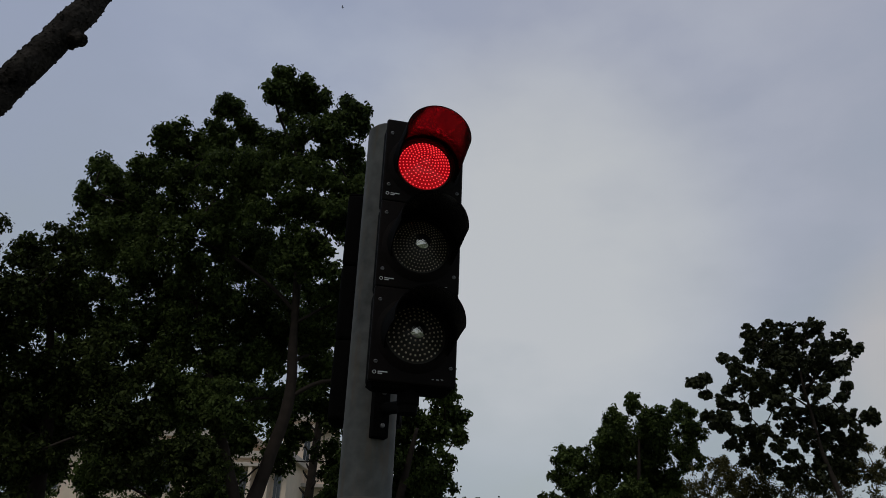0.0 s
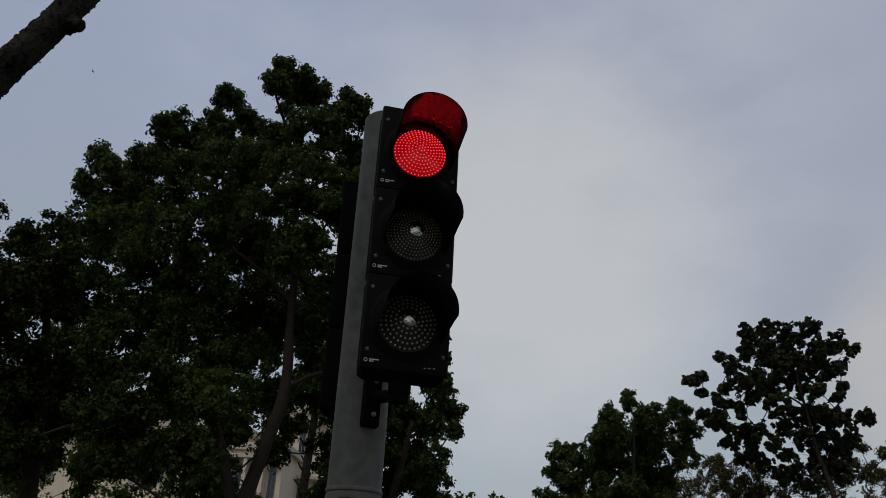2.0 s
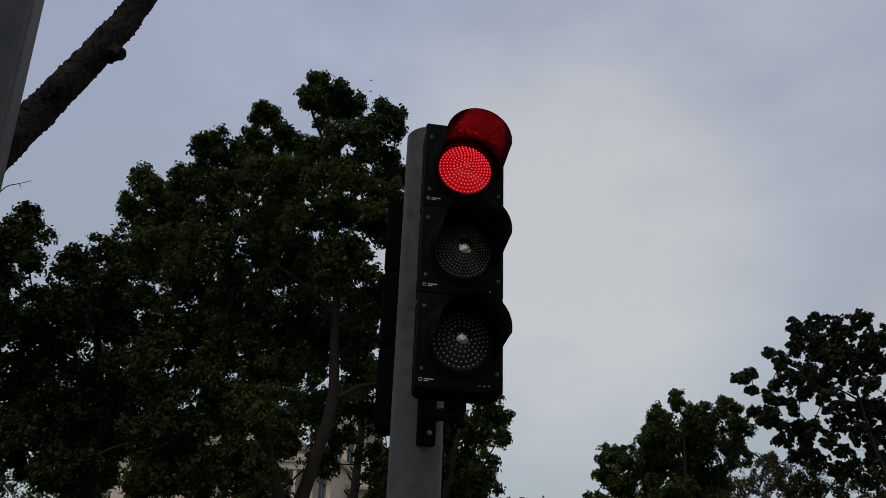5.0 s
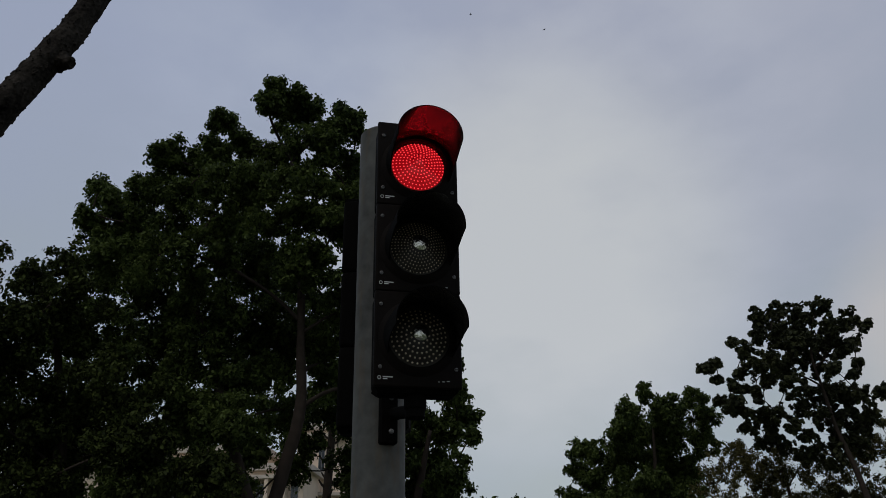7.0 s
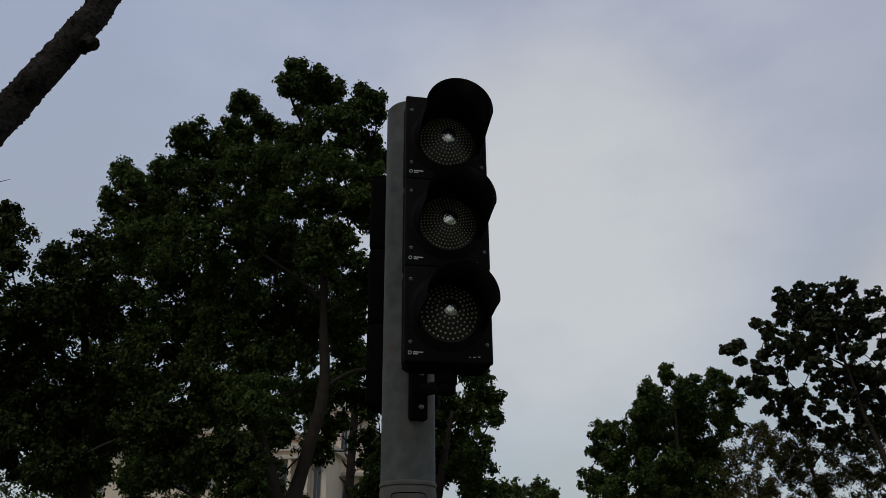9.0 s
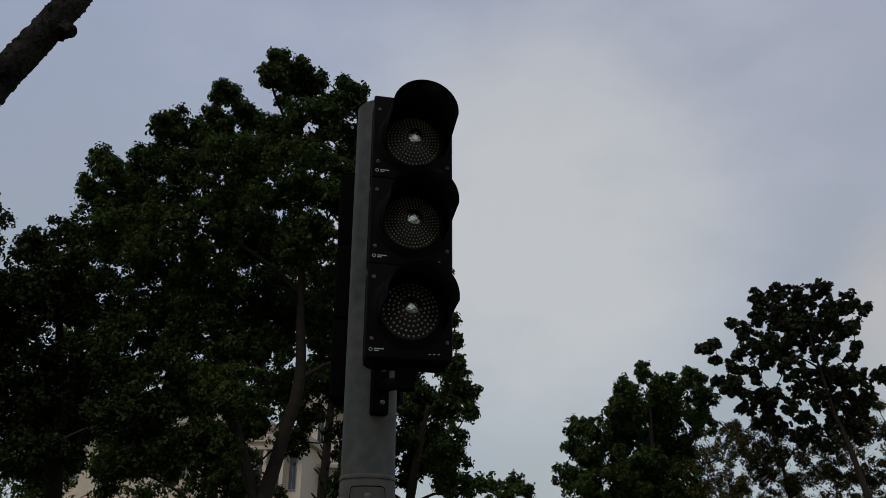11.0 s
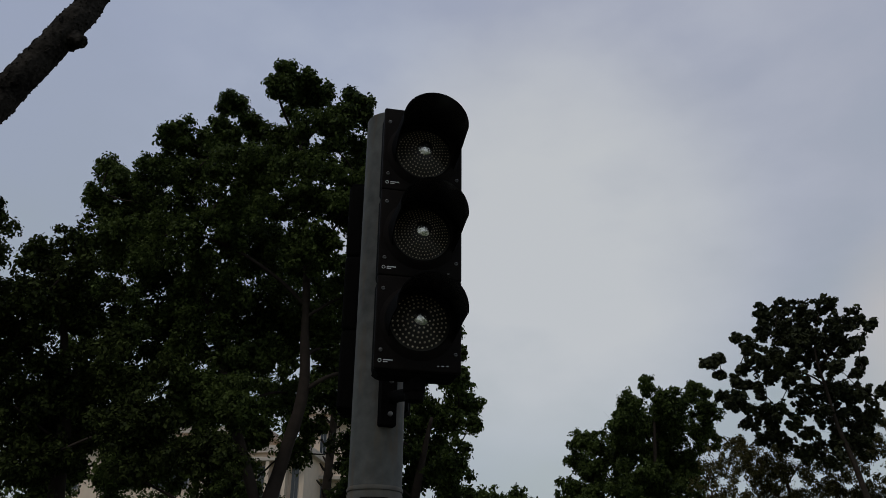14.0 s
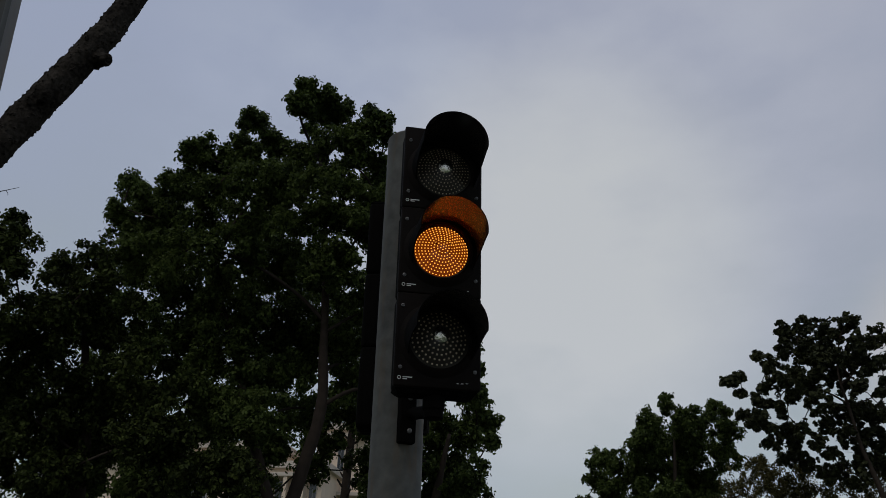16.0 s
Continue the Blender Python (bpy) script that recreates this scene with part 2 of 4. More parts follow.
def box(lo, hi, bevel=0.0, seg=2, bm=None):
    bm = bm or bmesh.new()
    made = bmesh.ops.create_cube(bm, size=1.0)["verts"]
    for v in made:
        v.co = Vector([l + (c + 0.5) * (h - l) for c, l, h in zip(v.co, lo, hi)])
    if bevel:
        edges = list({e for v in made for e in v.link_edges})
        bmesh.ops.bevel(bm, geom=edges, offset=bevel, segments=seg, affect="EDGES", profile=0.5)
    return bm


def lathe(profile, sides=48, m=None, bm=None, close=False):
    """Rings of (radius, height) turned round the z axis."""
    bm = bm or bmesh.new()
    m = m or Matrix()
    rings = []
    for r, z in profile:
        if r < 1e-6:
            rings.append([bm.verts.new(m @ Vector((0, 0, z)))])
        else:
            rings.append([bm.verts.new(m @ Vector((r * math.cos(2 * math.pi * i / sides), r * math.sin(2 * math.pi * i / sides), z)))
                          for i in range(sides)])
    for a, b in zip(rings, rings[1:]):
        for i in range(sides):
            j = (i + 1) % sides
            if len(a) == 1 and len(b) > 1:
                bm.faces.new((a[0], b[i], b[j]))
            elif len(b) == 1 and len(a) > 1:
                bm.faces.new((a[i], a[j], b[0]))
            elif len(a) > 1:
                bm.faces.new((a[i], a[j], b[j], b[i]))
    return bm


def tube(points, radii, sides=8, wobble=0.0, freq=2.0, seed=0.0, steps=1):
    """A tapered, slightly uneven tube along the points: verts and faces."""
    pts = [Vector(p) for p in points]
    if steps > 1:
        fine, rad = [], []
        n = len(pts)
        for i in range(n - 1):
            p0, p1, p2, p3 = pts[max(0, i - 1)], pts[i], pts[i + 1], pts[min(n - 1, i + 2)]
            for k in range(steps):
                t = k / steps
                fine.append(0.5 * (2 * p1 + (p2 - p0) * t + (2 * p0 - 5 * p1 + 4 * p2 - p3) * t * t + (3 * p1 - p0 - 3 * p2 + p3) * t ** 3))
                rad.append(radii[i] + (radii[i + 1] - radii[i]) * t)
        pts, radii = fine + [pts[-1]], rad + [radii[-1]]
    verts, faces = [], []
    side = Vector((0.31, 0.95, 0.07))
    for i, (p, r) in enumerate(zip(pts, radii)):
        d = (pts[min(i + 1, len(pts) - 1)] - pts[max(i - 1, 0)]).normalized()
        side = (side - d * side.dot(d)).normalized()
        up = d.cross(side)
        for k in range(sides):
            a = 2 * math.pi * k / sides
            out = side * math.cos(a) + up * math.sin(a)
            w = 1 + wobble * noise.noise((p + out * r) * freq + Vector((seed, 0, 0))) if wobble else 1
            verts.append(p + out * r * w)
    for i in range(len(pts) - 1):
        for k in range(sides):
            a, b = i * sides + k, i * sides + (k + 1) % sides
            faces.append((a, b, b + sides, a + sides))
    faces.append(tuple(range(sides))[::-1])
    faces.append(tuple(len(verts) - sides + k for k in range(sides)))
    return verts, faces


# ---------------------------------------------------------------- ground
GROUND = 0.05
H_DIR = Vector((math.cos(radians(27.5)), math.sin(radians(27.5)), 0))
H_OUT = Vector((-H_DIR.y, H_DIR.x, 0))
LANE = Vector((-5.80, 12.01, 0))          # a point of the line along which the ambulance's near side runs


def strip(name, near, far, top, bottom, material, label, category, half=400.0):
    bm = bmesh.new()
    for z in (bottom, top):
        for s, o in ((-half, near), (half, near), (half, far), (-half, far)):
            p = LANE + H_DIR * s + H_OUT * o
            bm.verts.new((p.x, p.y, z))
    bm.verts.ensure_lookup_table()
    v = bm.verts
    for f in ((0, 3, 2, 1), (4, 5, 6, 7), (0, 1, 5, 4), (1, 2, 6, 5), (2, 3, 7, 6), (3, 0, 4, 7)):
        bm.faces.new([v[i] for i in f])
    return tagged(link(name, bm, material, smooth=False), label, category, kind="structure")


bm = bmesh.new()
bmesh.ops.create_grid(bm, x_segments=8, y_segments=8, size=2500)
ground = link("ground", bm, M_grass, m=Matrix.Translation((0, 0, GROUND - 0.02)))
tagged(ground, "rough green verge reaching to the horizon", "ground", kind="structure")
strip("road", -5.0, 3.6, GROUND, GROUND - 0.2, M_asphalt, "grey asphalt road running past the crossing", "road")
strip("pavement", -16.0, -5.0, GROUND + 0.12, GROUND - 0.2, M_paving, "dark asphalt footway with a raised kerb", "pavement")
PAVE = GROUND + 0.12


# ---------------------------------------------------------------- signal pole and heads
POLE = Vector((-0.319, 3.32, 0))


def signal_pole():
    t = thing("signal_pole", Matrix.Translation((POLE.x, POLE.y, PAVE)), "grey galvanised steel traffic signal pole with stains", "pole")
    h = 3.452 - PAVE
    c = 1.95 - PAVE
    part("shaft", lathe([(0.0, c - 0.1), (0.0935, c - 0.1), (0.0935, h - 0.012), (0.085, h - 0.003), (0.077, h), (0, h)], 64), M_galv, t)
    part("base_section", lathe([(0, 0.0), (0.0965, 0.0), (0.0965, c - 0.012), (0.0945, c - 0.004), (0.0935, c)], 64), M_galv_dirty, t,
         "wider lower section with a weld lip")
    part("weld_collar", lathe([(0.0935, c), (0.0975, c + 0.001), (0.0985, c + 0.006), (0.0965, c + 0.013), (0.0935, c + 0.016)], 64), M_galv_dirty, t)
    part("flange", lathe([(0, 0.0), (0.17, 0.0), (0.17, 0.018), (0.095, 0.022), (0, 0.022)], 32), M_galv_dirty, t)
    # access hatch: a curved, rounded plate that hugs the tube, with a groove round it
    face = math.atan2(0.42 - POLE.y, 0.27 - POLE.x) + radians(2)

    def hatch(half_w, z0, z1, r0, r1, corner):
        bm = bmesh.new()
        n, k = 14, 10
        grid = {}
        for i in range(n + 1):
            for j in range(k + 1):
                x = -half_w + 2 * half_w * i / n
                z = z0 + (z1 - z0) * j / k
                for lim_z, sgn in ((z1, 1), (z0, -1)):
                    dz = corner - abs(lim_z - z)
                    dx = corner - (half_w - abs(x))
                    if dz > 0 and dx > 0 and math.hypot(dx, dz) > corner:
                        s = corner / math.hypot(dx, dz)
                        x = math.copysign(half_w - corner + dx * s, x)
                        z = lim_z - sgn * (corner - dz * s)
                a = face + x / 0.0965
                grid[i, j] = [bm.verts.new((r * math.cos(a), r * math.sin(a), z)) for r in (r0, r1)]
        for i in range(n):
            for j in range(k):
                q = [grid[i, j], grid[i + 1, j], grid[i + 1, j + 1], grid[i, j + 1]]
                bm.faces.new([v[1] for v in q])
                bm.faces.new([v[0] for v in q][::-1])
        rim = [(i, 0) for i in range(n)] + [(n, j) for j in range(k)] + [(i, k) for i in range(n, 0, -1)] + [(0, j) for j in range(k, 0, -1)]
        for a, b in zip(rim, rim[1:] + rim[:1]):
            bm.faces.new((grid[a][0], grid[b][0], grid[b][1], grid[a][1]))
        return bm

    z1 = 1.925 - PAVE
    groove = part("hatch_groove", hatch(0.068, z1 - 0.66, z1, 0.0955, 0.0972, 0.022), M_black, t, "dark seam round the hatch")
    cover = part("hatch_cover", hatch(0.064, z1 - 0.656, z1 - 0.004, 0.0960, 0.0986, 0.019), M_galv_dirty, t, "stained steel access hatch")
    lock = lathe([(0, 0), (0.011, 0), (0.011, 0.005), (0.008, 0.007), (0, 0.007)], 20,
                 pose(0.0978 * math.cos(face), 0.0978 * math.sin(face), z1 - 0.035, 0, 90, math.degrees(face)))
    part("hatch_lock", lock, M_screw, cover)
    return t


signal_pole()

HEAD_TURN = 19.5
SECTION = 0.3235
LENS_R = 0.0935


def section_z(i):
    return 0.164 + 0.3195 * i


def lens_z(i):
    return 0.167 + 0.3148 * i


VISOR_SKIN = 56 * 12          # faces of one skin


def visor_mesh():
    """A tunnel cowl, cut away below: inner and outer skins with a rounded front rim. Its axis is -y."""
    bm = bmesh.new()
    n, k, thick = 56, 12, 0.0035
    skins = []
    for off in (0.0, thick):
        rows = []
        for j in range(k + 1):
            s = j / k
            y = -0.004 - 0.212 * s
            half = radians(97 + 24 * (1 - s) ** 2.2)
            r = 0.1165 - 0.0095 * s + off
            row = []
            for i in range(n + 1):
                a = -half + 2 * half * i / n
                row.append(bm.verts.new((r * math.sin(a), y, r * math.cos(a) + 0.002)))
            rows.append(row)
        skins.append(rows)
    for rows in skins:
        for j in range(k):
            for i in range(n):
                bm.faces.new((rows[j][i], rows[j][i + 1], rows[j + 1][i + 1], rows[j + 1][i]))
    a, b = skins
    for i in range(n):
        bm.faces.new((a[k][i], a[k][i + 1], b[k][i + 1], b[k][i]))
        bm.faces.new((a[0][i], a[0][i + 1], b[0][i + 1], b[0][i]))
    for j in range(k):
        for i in (0, n):
            bm.faces.new((a[j][i], a[j + 1][i], b[j + 1][i], b[j][i]))
    return bm


def dome_y(r):
    """How far the lens stands forward at the radius r from its axis."""
    return -0.002 - 0.032 * (1 - (r / LENS_R) ** 2)


# mirror cap added to stand in for the sky's reflection on the lens
CAP_R, CAP_H = 0.027, 0.0060


def front_y(x, z):
    """How far the lens, or the mirror cap added on it, stands forward at (x, z)."""
    c = math.hypot(x - 0.002, z - 0.006) / CAP_R
    return min(dome_y(math.hypot(x, z)), dome_y(0) - 0.0012 - CAP_H * (1 - c * c) if c < 1 else 0.0)


def flare_skin(verts, faces, tips):
    """Adds the glowing face between the lamps of a cluster, which follows the lens a millimetre before it."""
    o, around = len(verts), 48
    verts.append((0.0, front_y(0.0, 0.0) - 0.001, 0.0))
    radii = [LENS_R * q / 20 for q in range(1, 21)]
    for r in radii:
        for i in range(around):
            a = 2 * math.pi * i / around
            x, z = r * math.cos(a), r * math.sin(a)
            verts.append((x, front_y(x, z) - 0.001, z))
    for i in range(around):
        j = (i + 1) % around
        faces.append((o, o + 1 + j, o + 1 + i))
        for q in range(len(radii) - 1):
            a, b = o + 1 + q * around, o + 1 + (q + 1) * around
            faces.append((a + i, a + j, b + j, b + i))
    tips += [False] * (len(faces) - len(tips))


def rings(count, pitch):
    """Lamp places: one in the middle, then rings of six more each."""
    yield 0.0, 0.0
    for k in range(1, count + 1):
        n = 6 * k if k < 5 else 6 * k - (k - 4)
        for i in range(n):
            a = 2 * math.pi * (i + 0.37 * k) / n
            yield k * pitch * math.cos(a), k * pitch * math.sin(a)


def dots(spots, radius, front, back, sides=8, tip=0.35, flare=1.0):
    """Small studs on the lens, standing proud of it, with a narrowed tip. Also tells which faces are tips."""
    verts, faces, tips = [], [], []
    profile = ((radius * flare, back), (radius * flare, -front * 0.15), (radius, -front * 0.45), (radius * tip, -front))
    n = len(profile) - 1
    for x, z in spots:
        y = front_y(x, z)
        b = len(verts)
        for q, (r, d) in enumerate(profile):
            for i in range(sides):
                a = 2 * math.pi * i / sides
                verts.append((x + r * math.cos(a), y + d, z + r * math.sin(a)))
        for q in range(n):
            for i in range(sides):
                j = (i + 1) % sides
                faces.append((b + q * sides + i, b + q * sides + sides + i, b + q * sides + sides + j, b + q * sides + j))
                tips.append(False)
        faces.append(tuple(b + n * sides + i for i in range(sides))[::-1])
        tips.append(True)
    return verts, faces, tips


LED_ARRAYS = {}


def signal_head(m, label, lamps):
    head = thing("traffic_signal_head", m, label, "traffic light")
    # back shells and door plates, one of each to a lamp
    for i, (colour, glow_mat, count, pitch, dot) in enumerate(lamps):
        z = section_z(i)
        zb, zt = z - SECTION / 2, z + SECTION / 2 + (0.011 if i == 2 else 0)
        part("section_shell", box((-0.138, 0.012, zb + 0.001), (0.138, 0.110, zt - 0.001), 0.018, 3), M_black, head)
        door = part("section_door", box((-0.142, 0.0, zb + 0.0015), (0.142, 0.022, zt - 0.0015), 0.007, 3), M_door, head,
                    "matt black moulded door with screws")
        lz = lens_z(i)
        turn = pose(0, 0, lz, 90)
        bezel = lathe([(0.100, 0.001), (0.1005, 0.012), (0.108, 0.016), (0.117, 0.012), (0.128, 0.002), (0.134, -0.004)], 72, turn)
        part("bezel", bezel, M_door, head)
        for sx, sz in ((-0.122, 0.112), (-0.122, -0.098), (0.122, 0.112), (0.122, -0.098)):
            screw = part("screw", lathe([(0, 0.0045), (0.0035, 0.0045), (0.0058, 0.003), (0.0064, 0.0), (0.0064, -0.004)], 16,
                                        pose(sx, 0.0, z + sz, 90)), M_screw, door, "dull zinc screw")
            part("slot", box((sx - 0.0045, -0.0052, z + sz - 0.0008), (sx + 0.0045, -0.0046, z + sz + 0.0008)), M_black, screw, smooth=False)
        # printed mark: a ring and two bars of small print
        mark = lathe([(0.0042, -0.001), (0.0042, 0.0011), (0.0060, 0.0011), (0.0060, -0.001)], 20, pose(-0.124, 0.0, zb + 0.029, 90))
        part("ring_mark", mark, M_white_ink, door, "small white printed ring")
        for x0, x1, dz in ((-0.113, -0.082, 0.0315), (-0.113, -0.0985, 0.0255)):
            part("print_bar", box((x0, -0.0009, zb + dz - 0.0016), (x1, 0.0008, zb + dz + 0.0016)), M_white_ink, door, smooth=False)
        if i < 2:
            for x0, w, dz in ((0.062, 0.006, 0.022), (0.076, 0.008, 0.0225), (0.092, 0.007, 0.024)):
                part("print_bar", box((x0, -0.0009, zb + dz - 0.001), (x0 + w, 0.0008, zb + dz + 0.001)), M_white_ink, door, smooth=False)
        # lens
        prof = [(LENS_R * q / 14, -dome_y(LENS_R * q / 14)) for q in range(15)] + [(0.101, 0.0015), (0.101, -0.02), (0, -0.02)]
        lens = part("lens", lathe(prof, 64, turn), M_lens, head, "dark smoked domed lens")
        # added mirror dome: gives the lens its patch of reflected sky
        cap = [(CAP_R * q / 8, -dome_y(0) + 0.0012 + CAP_H * (1 - (q / 8) ** 2)) for q in range(9)] + [(CAP_R + 0.001, -dome_y(0) - 0.006)]
        part("glint_cap", lathe(cap, 32, turn @ Matrix.Translation((0.002, 0.006, 0))), M_mirror, lens, "small mirror dome added for the sky's glint on the lens")
        spots = list(rings(count, pitch))
        outer = [p for p in spots if math.hypot(p[0] - 0.002, p[1] - 0.006) > CAP_R + 0.001]
        v, f, _ = dots(outer, dot * 0.95, 0.0022, 0.002, tip=0.5)
        pearls = raw("lens_texture", v, f, M_pearl, lens, "rows of small clear lens pearls", smooth=True)
        pearls.matrix_basis = pose(0, 0, lz)
        tagged(pearls, kind="stuff")
        # the lamp cluster, which rides in its chamber behind the lens
        v, f, tips = dots(spots, dot * (1.06 if count > 6 else 1.12), dot * 0.35 + 0.0027, 0.004, flare=1.1, tip=0.92)
        studs = len(f)
        flare_skin(v, f, tips)
        leds = raw("lamp_core", v, f, glow_mat[0], head, f"glowing {colour} lamp cluster", smooth=True)
        leds.data.materials.append(glow_mat[1])
        leds.data.materials.append(glow_mat[2])
        leds.data.update()
        leds.data.polygons.foreach_set("material_index", [0 if q else 2 if k < studs and p.normal.z < -0.6 else 1 for k, (q, p) in enumerate(zip(tips, leds.data.polygons))])
        tagged(leds, kind="stuff")
        leds.matrix_basis = pose(0, 0.022, lz)
        LED_ARRAYS.setdefault(colour, (leds, lz))
        visor = part("visor", visor_mesh(), M_visor, head, "black tunnel visor cut away below", m=pose(0.005, 0, lz - 0.005 + 0.0045 * i, (4.6, 2.0, 0.0)[i]))
        visor.data.materials.append(M_black)
        visor.data.polygons.foreach_set("material_index", [1 if k >= VISOR_SKIN else 0 for k in range(len(visor.data.polygons))])
    top = section_z(2) + SECTION / 2
    part("bottom_tray", lathe_box(-0.140, 0.140, 0.006, 0.108, 0.010, -0.012, 0.020), M_black, head)
    part("top_cap", lathe_box(-0.136, 0.136, 0.010, 0.108, top + 0.002, top + 0.018, 0.006), M_black, head)
    part("swivel_boss", lathe([(0, 0.0), (0.036, 0.0), (0.036, -0.040), (0.031, -0.046), (0.031, -0.070), (0, -0.072)], 28,
                              pose(0.0, 0.062, -0.008)), M_black, head)
    return head


def lathe_box(x0, x1, y0, y1, z_in, z_out, taper):
    """A shallow tray: a box whose outer face is drawn in on all sides."""
    bm = bmesh.new()
    v = [bm.verts.new(p) for p in ((x0, y0, z_in), (x1, y0, z_in), (x1, y1, z_in), (x0, y1, z_in),
                                   (x0 + taper, y0 + taper, z_out), (x1 - taper, y0 + taper, z_out),
                                   (x1 - taper, y1 - taper, z_out), (x0 + taper, y1 - taper, z_out))]
    for f in ((0, 1, 2, 3), (4, 7, 6, 5), (0, 4, 5, 1), (1, 5, 6, 2), (2, 6, 7, 3), (3, 7, 4, 0)):
        bm.faces.new([v[i] for i in f])
    bmesh.ops.bevel(bm, geom=list(bm.edges), offset=0.005, segments=2, affect="EDGES")
    return bm


LAMPS = (("green", M_green, 6, 0.0146, 0.0037), ("amber", M_amber, 9, 0.0100, 0.0023), ("red", M_red, 8, 0.0112, 0.0025))
HEAD_AT = Vector((-0.114, 2.939, 2.265))
signal_head(pose(*HEAD_AT, 0, 0, HEAD_TURN), "black three-lamp traffic signal head with tunnel visors on a steel pole", LAMPS)
signal_head(pose(-0.395, 3.60, 2.28, 0, 0, HEAD_TURN + 168), "black signal head seen from behind, facing the other way", LAMPS)


def bracket(near, name_label, towards):
    """The clamp on the pole and the arm that carries a head."""
    d = (near - POLE).normalized()
    d.z = 0
    yaw = math.degrees(math.atan2(d.x, -d.y))
    t = thing("mounting_bracket", pose(POLE.x, POLE.y, 2.258, 0, 0, yaw), name_label, "bracket")
    plate = part("clamp_plate", box((-0.030, -0.122, -0.098), (0.030, -0.078, 0.100), 0.006, 2), M_black, t)
    for z in (-0.058, 0.058):
        part("bolt", lathe([(0, 0.010), (0.005, 0.010), (0.0085, 0.007), (0.0085, 0.0), (0.012, -0.001), (0.012, -0.004)], 12,
                           pose(0.004, -0.122, z, 90)), M_screw, plate, "bright bolt head")
    inv = t.matrix_basis.inverted()
    end = inv @ towards
    v, f = tube([(0.01, -0.11, 0.0), (0.02, -0.15, 0.0), (end.x, end.y, end.z)], [0.024, 0.022, 0.021], 14, steps=5)
    raw("arm", v, f, M_black, t, smooth=True)
    return t


head_m = pose(*HEAD_AT, 0, 0, HEAD_TURN)
bracket(Vector((-0.25, 3.2, 0)), "black clamp bracket bolted to the pole below the head", head_m @ Vector((0.0, 0.062, -0.055)))
back_m = pose(-0.395, 3.60, 2.28, 0, 0, HEAD_TURN + 168)
bracket(Vector((-0.39, 3.6, 0)), "black clamp bracket behind the pole", back_m @ Vector((0.0, 0.062, -0.055)))


def near_post():
    """The galvanised eight-sided post close beside the camera."""
    r, h = 0.11, 5.2
    lean = Matrix.Rotation(radians(-2.3), 4, Vector((-0.655, 0.755, 0)))
    t = thing("lamp_post", Matrix.Translation((-0.398, 1.112, PAVE)) @ lean @ pose(0, 0, 0, 0, 0, 9), "grey galvanised eight-sided steel lamp post, leaning slightly", "post")
    bm = bmesh.new()
    made = bmesh.ops.create_cone(bm, cap_ends=True, segments=8, radius1=r + 0.006, radius2=r - 0.012, depth=h)["verts"]
    bmesh.ops.translate(bm, verts=made, vec=(0, 0, h / 2))
    bmesh.ops.bevel(bm, geom=[e for e in bm.edges if abs(e.verts[0].co.z - e.verts[1].co.z) > 1], offset=0.006, segments=3, affect="EDGES")
    part("shaft", bm, M_galv, t)
    part("base_plate", box((-0.17, -0.17, 0), (0.17, 0.17, 0.02), 0.006), M_galv_dirty, t)
    band = lathe([(0.1145, 1.42), (0.1165, 1.42), (0.1160, 1.53), (0.1140, 1.53)], 8, pose(0, 0, 0, 0, 0, 0))
    part("sticker", band, M_orange, t, "faded orange band sticker", smooth=False)
    return t


near_post()


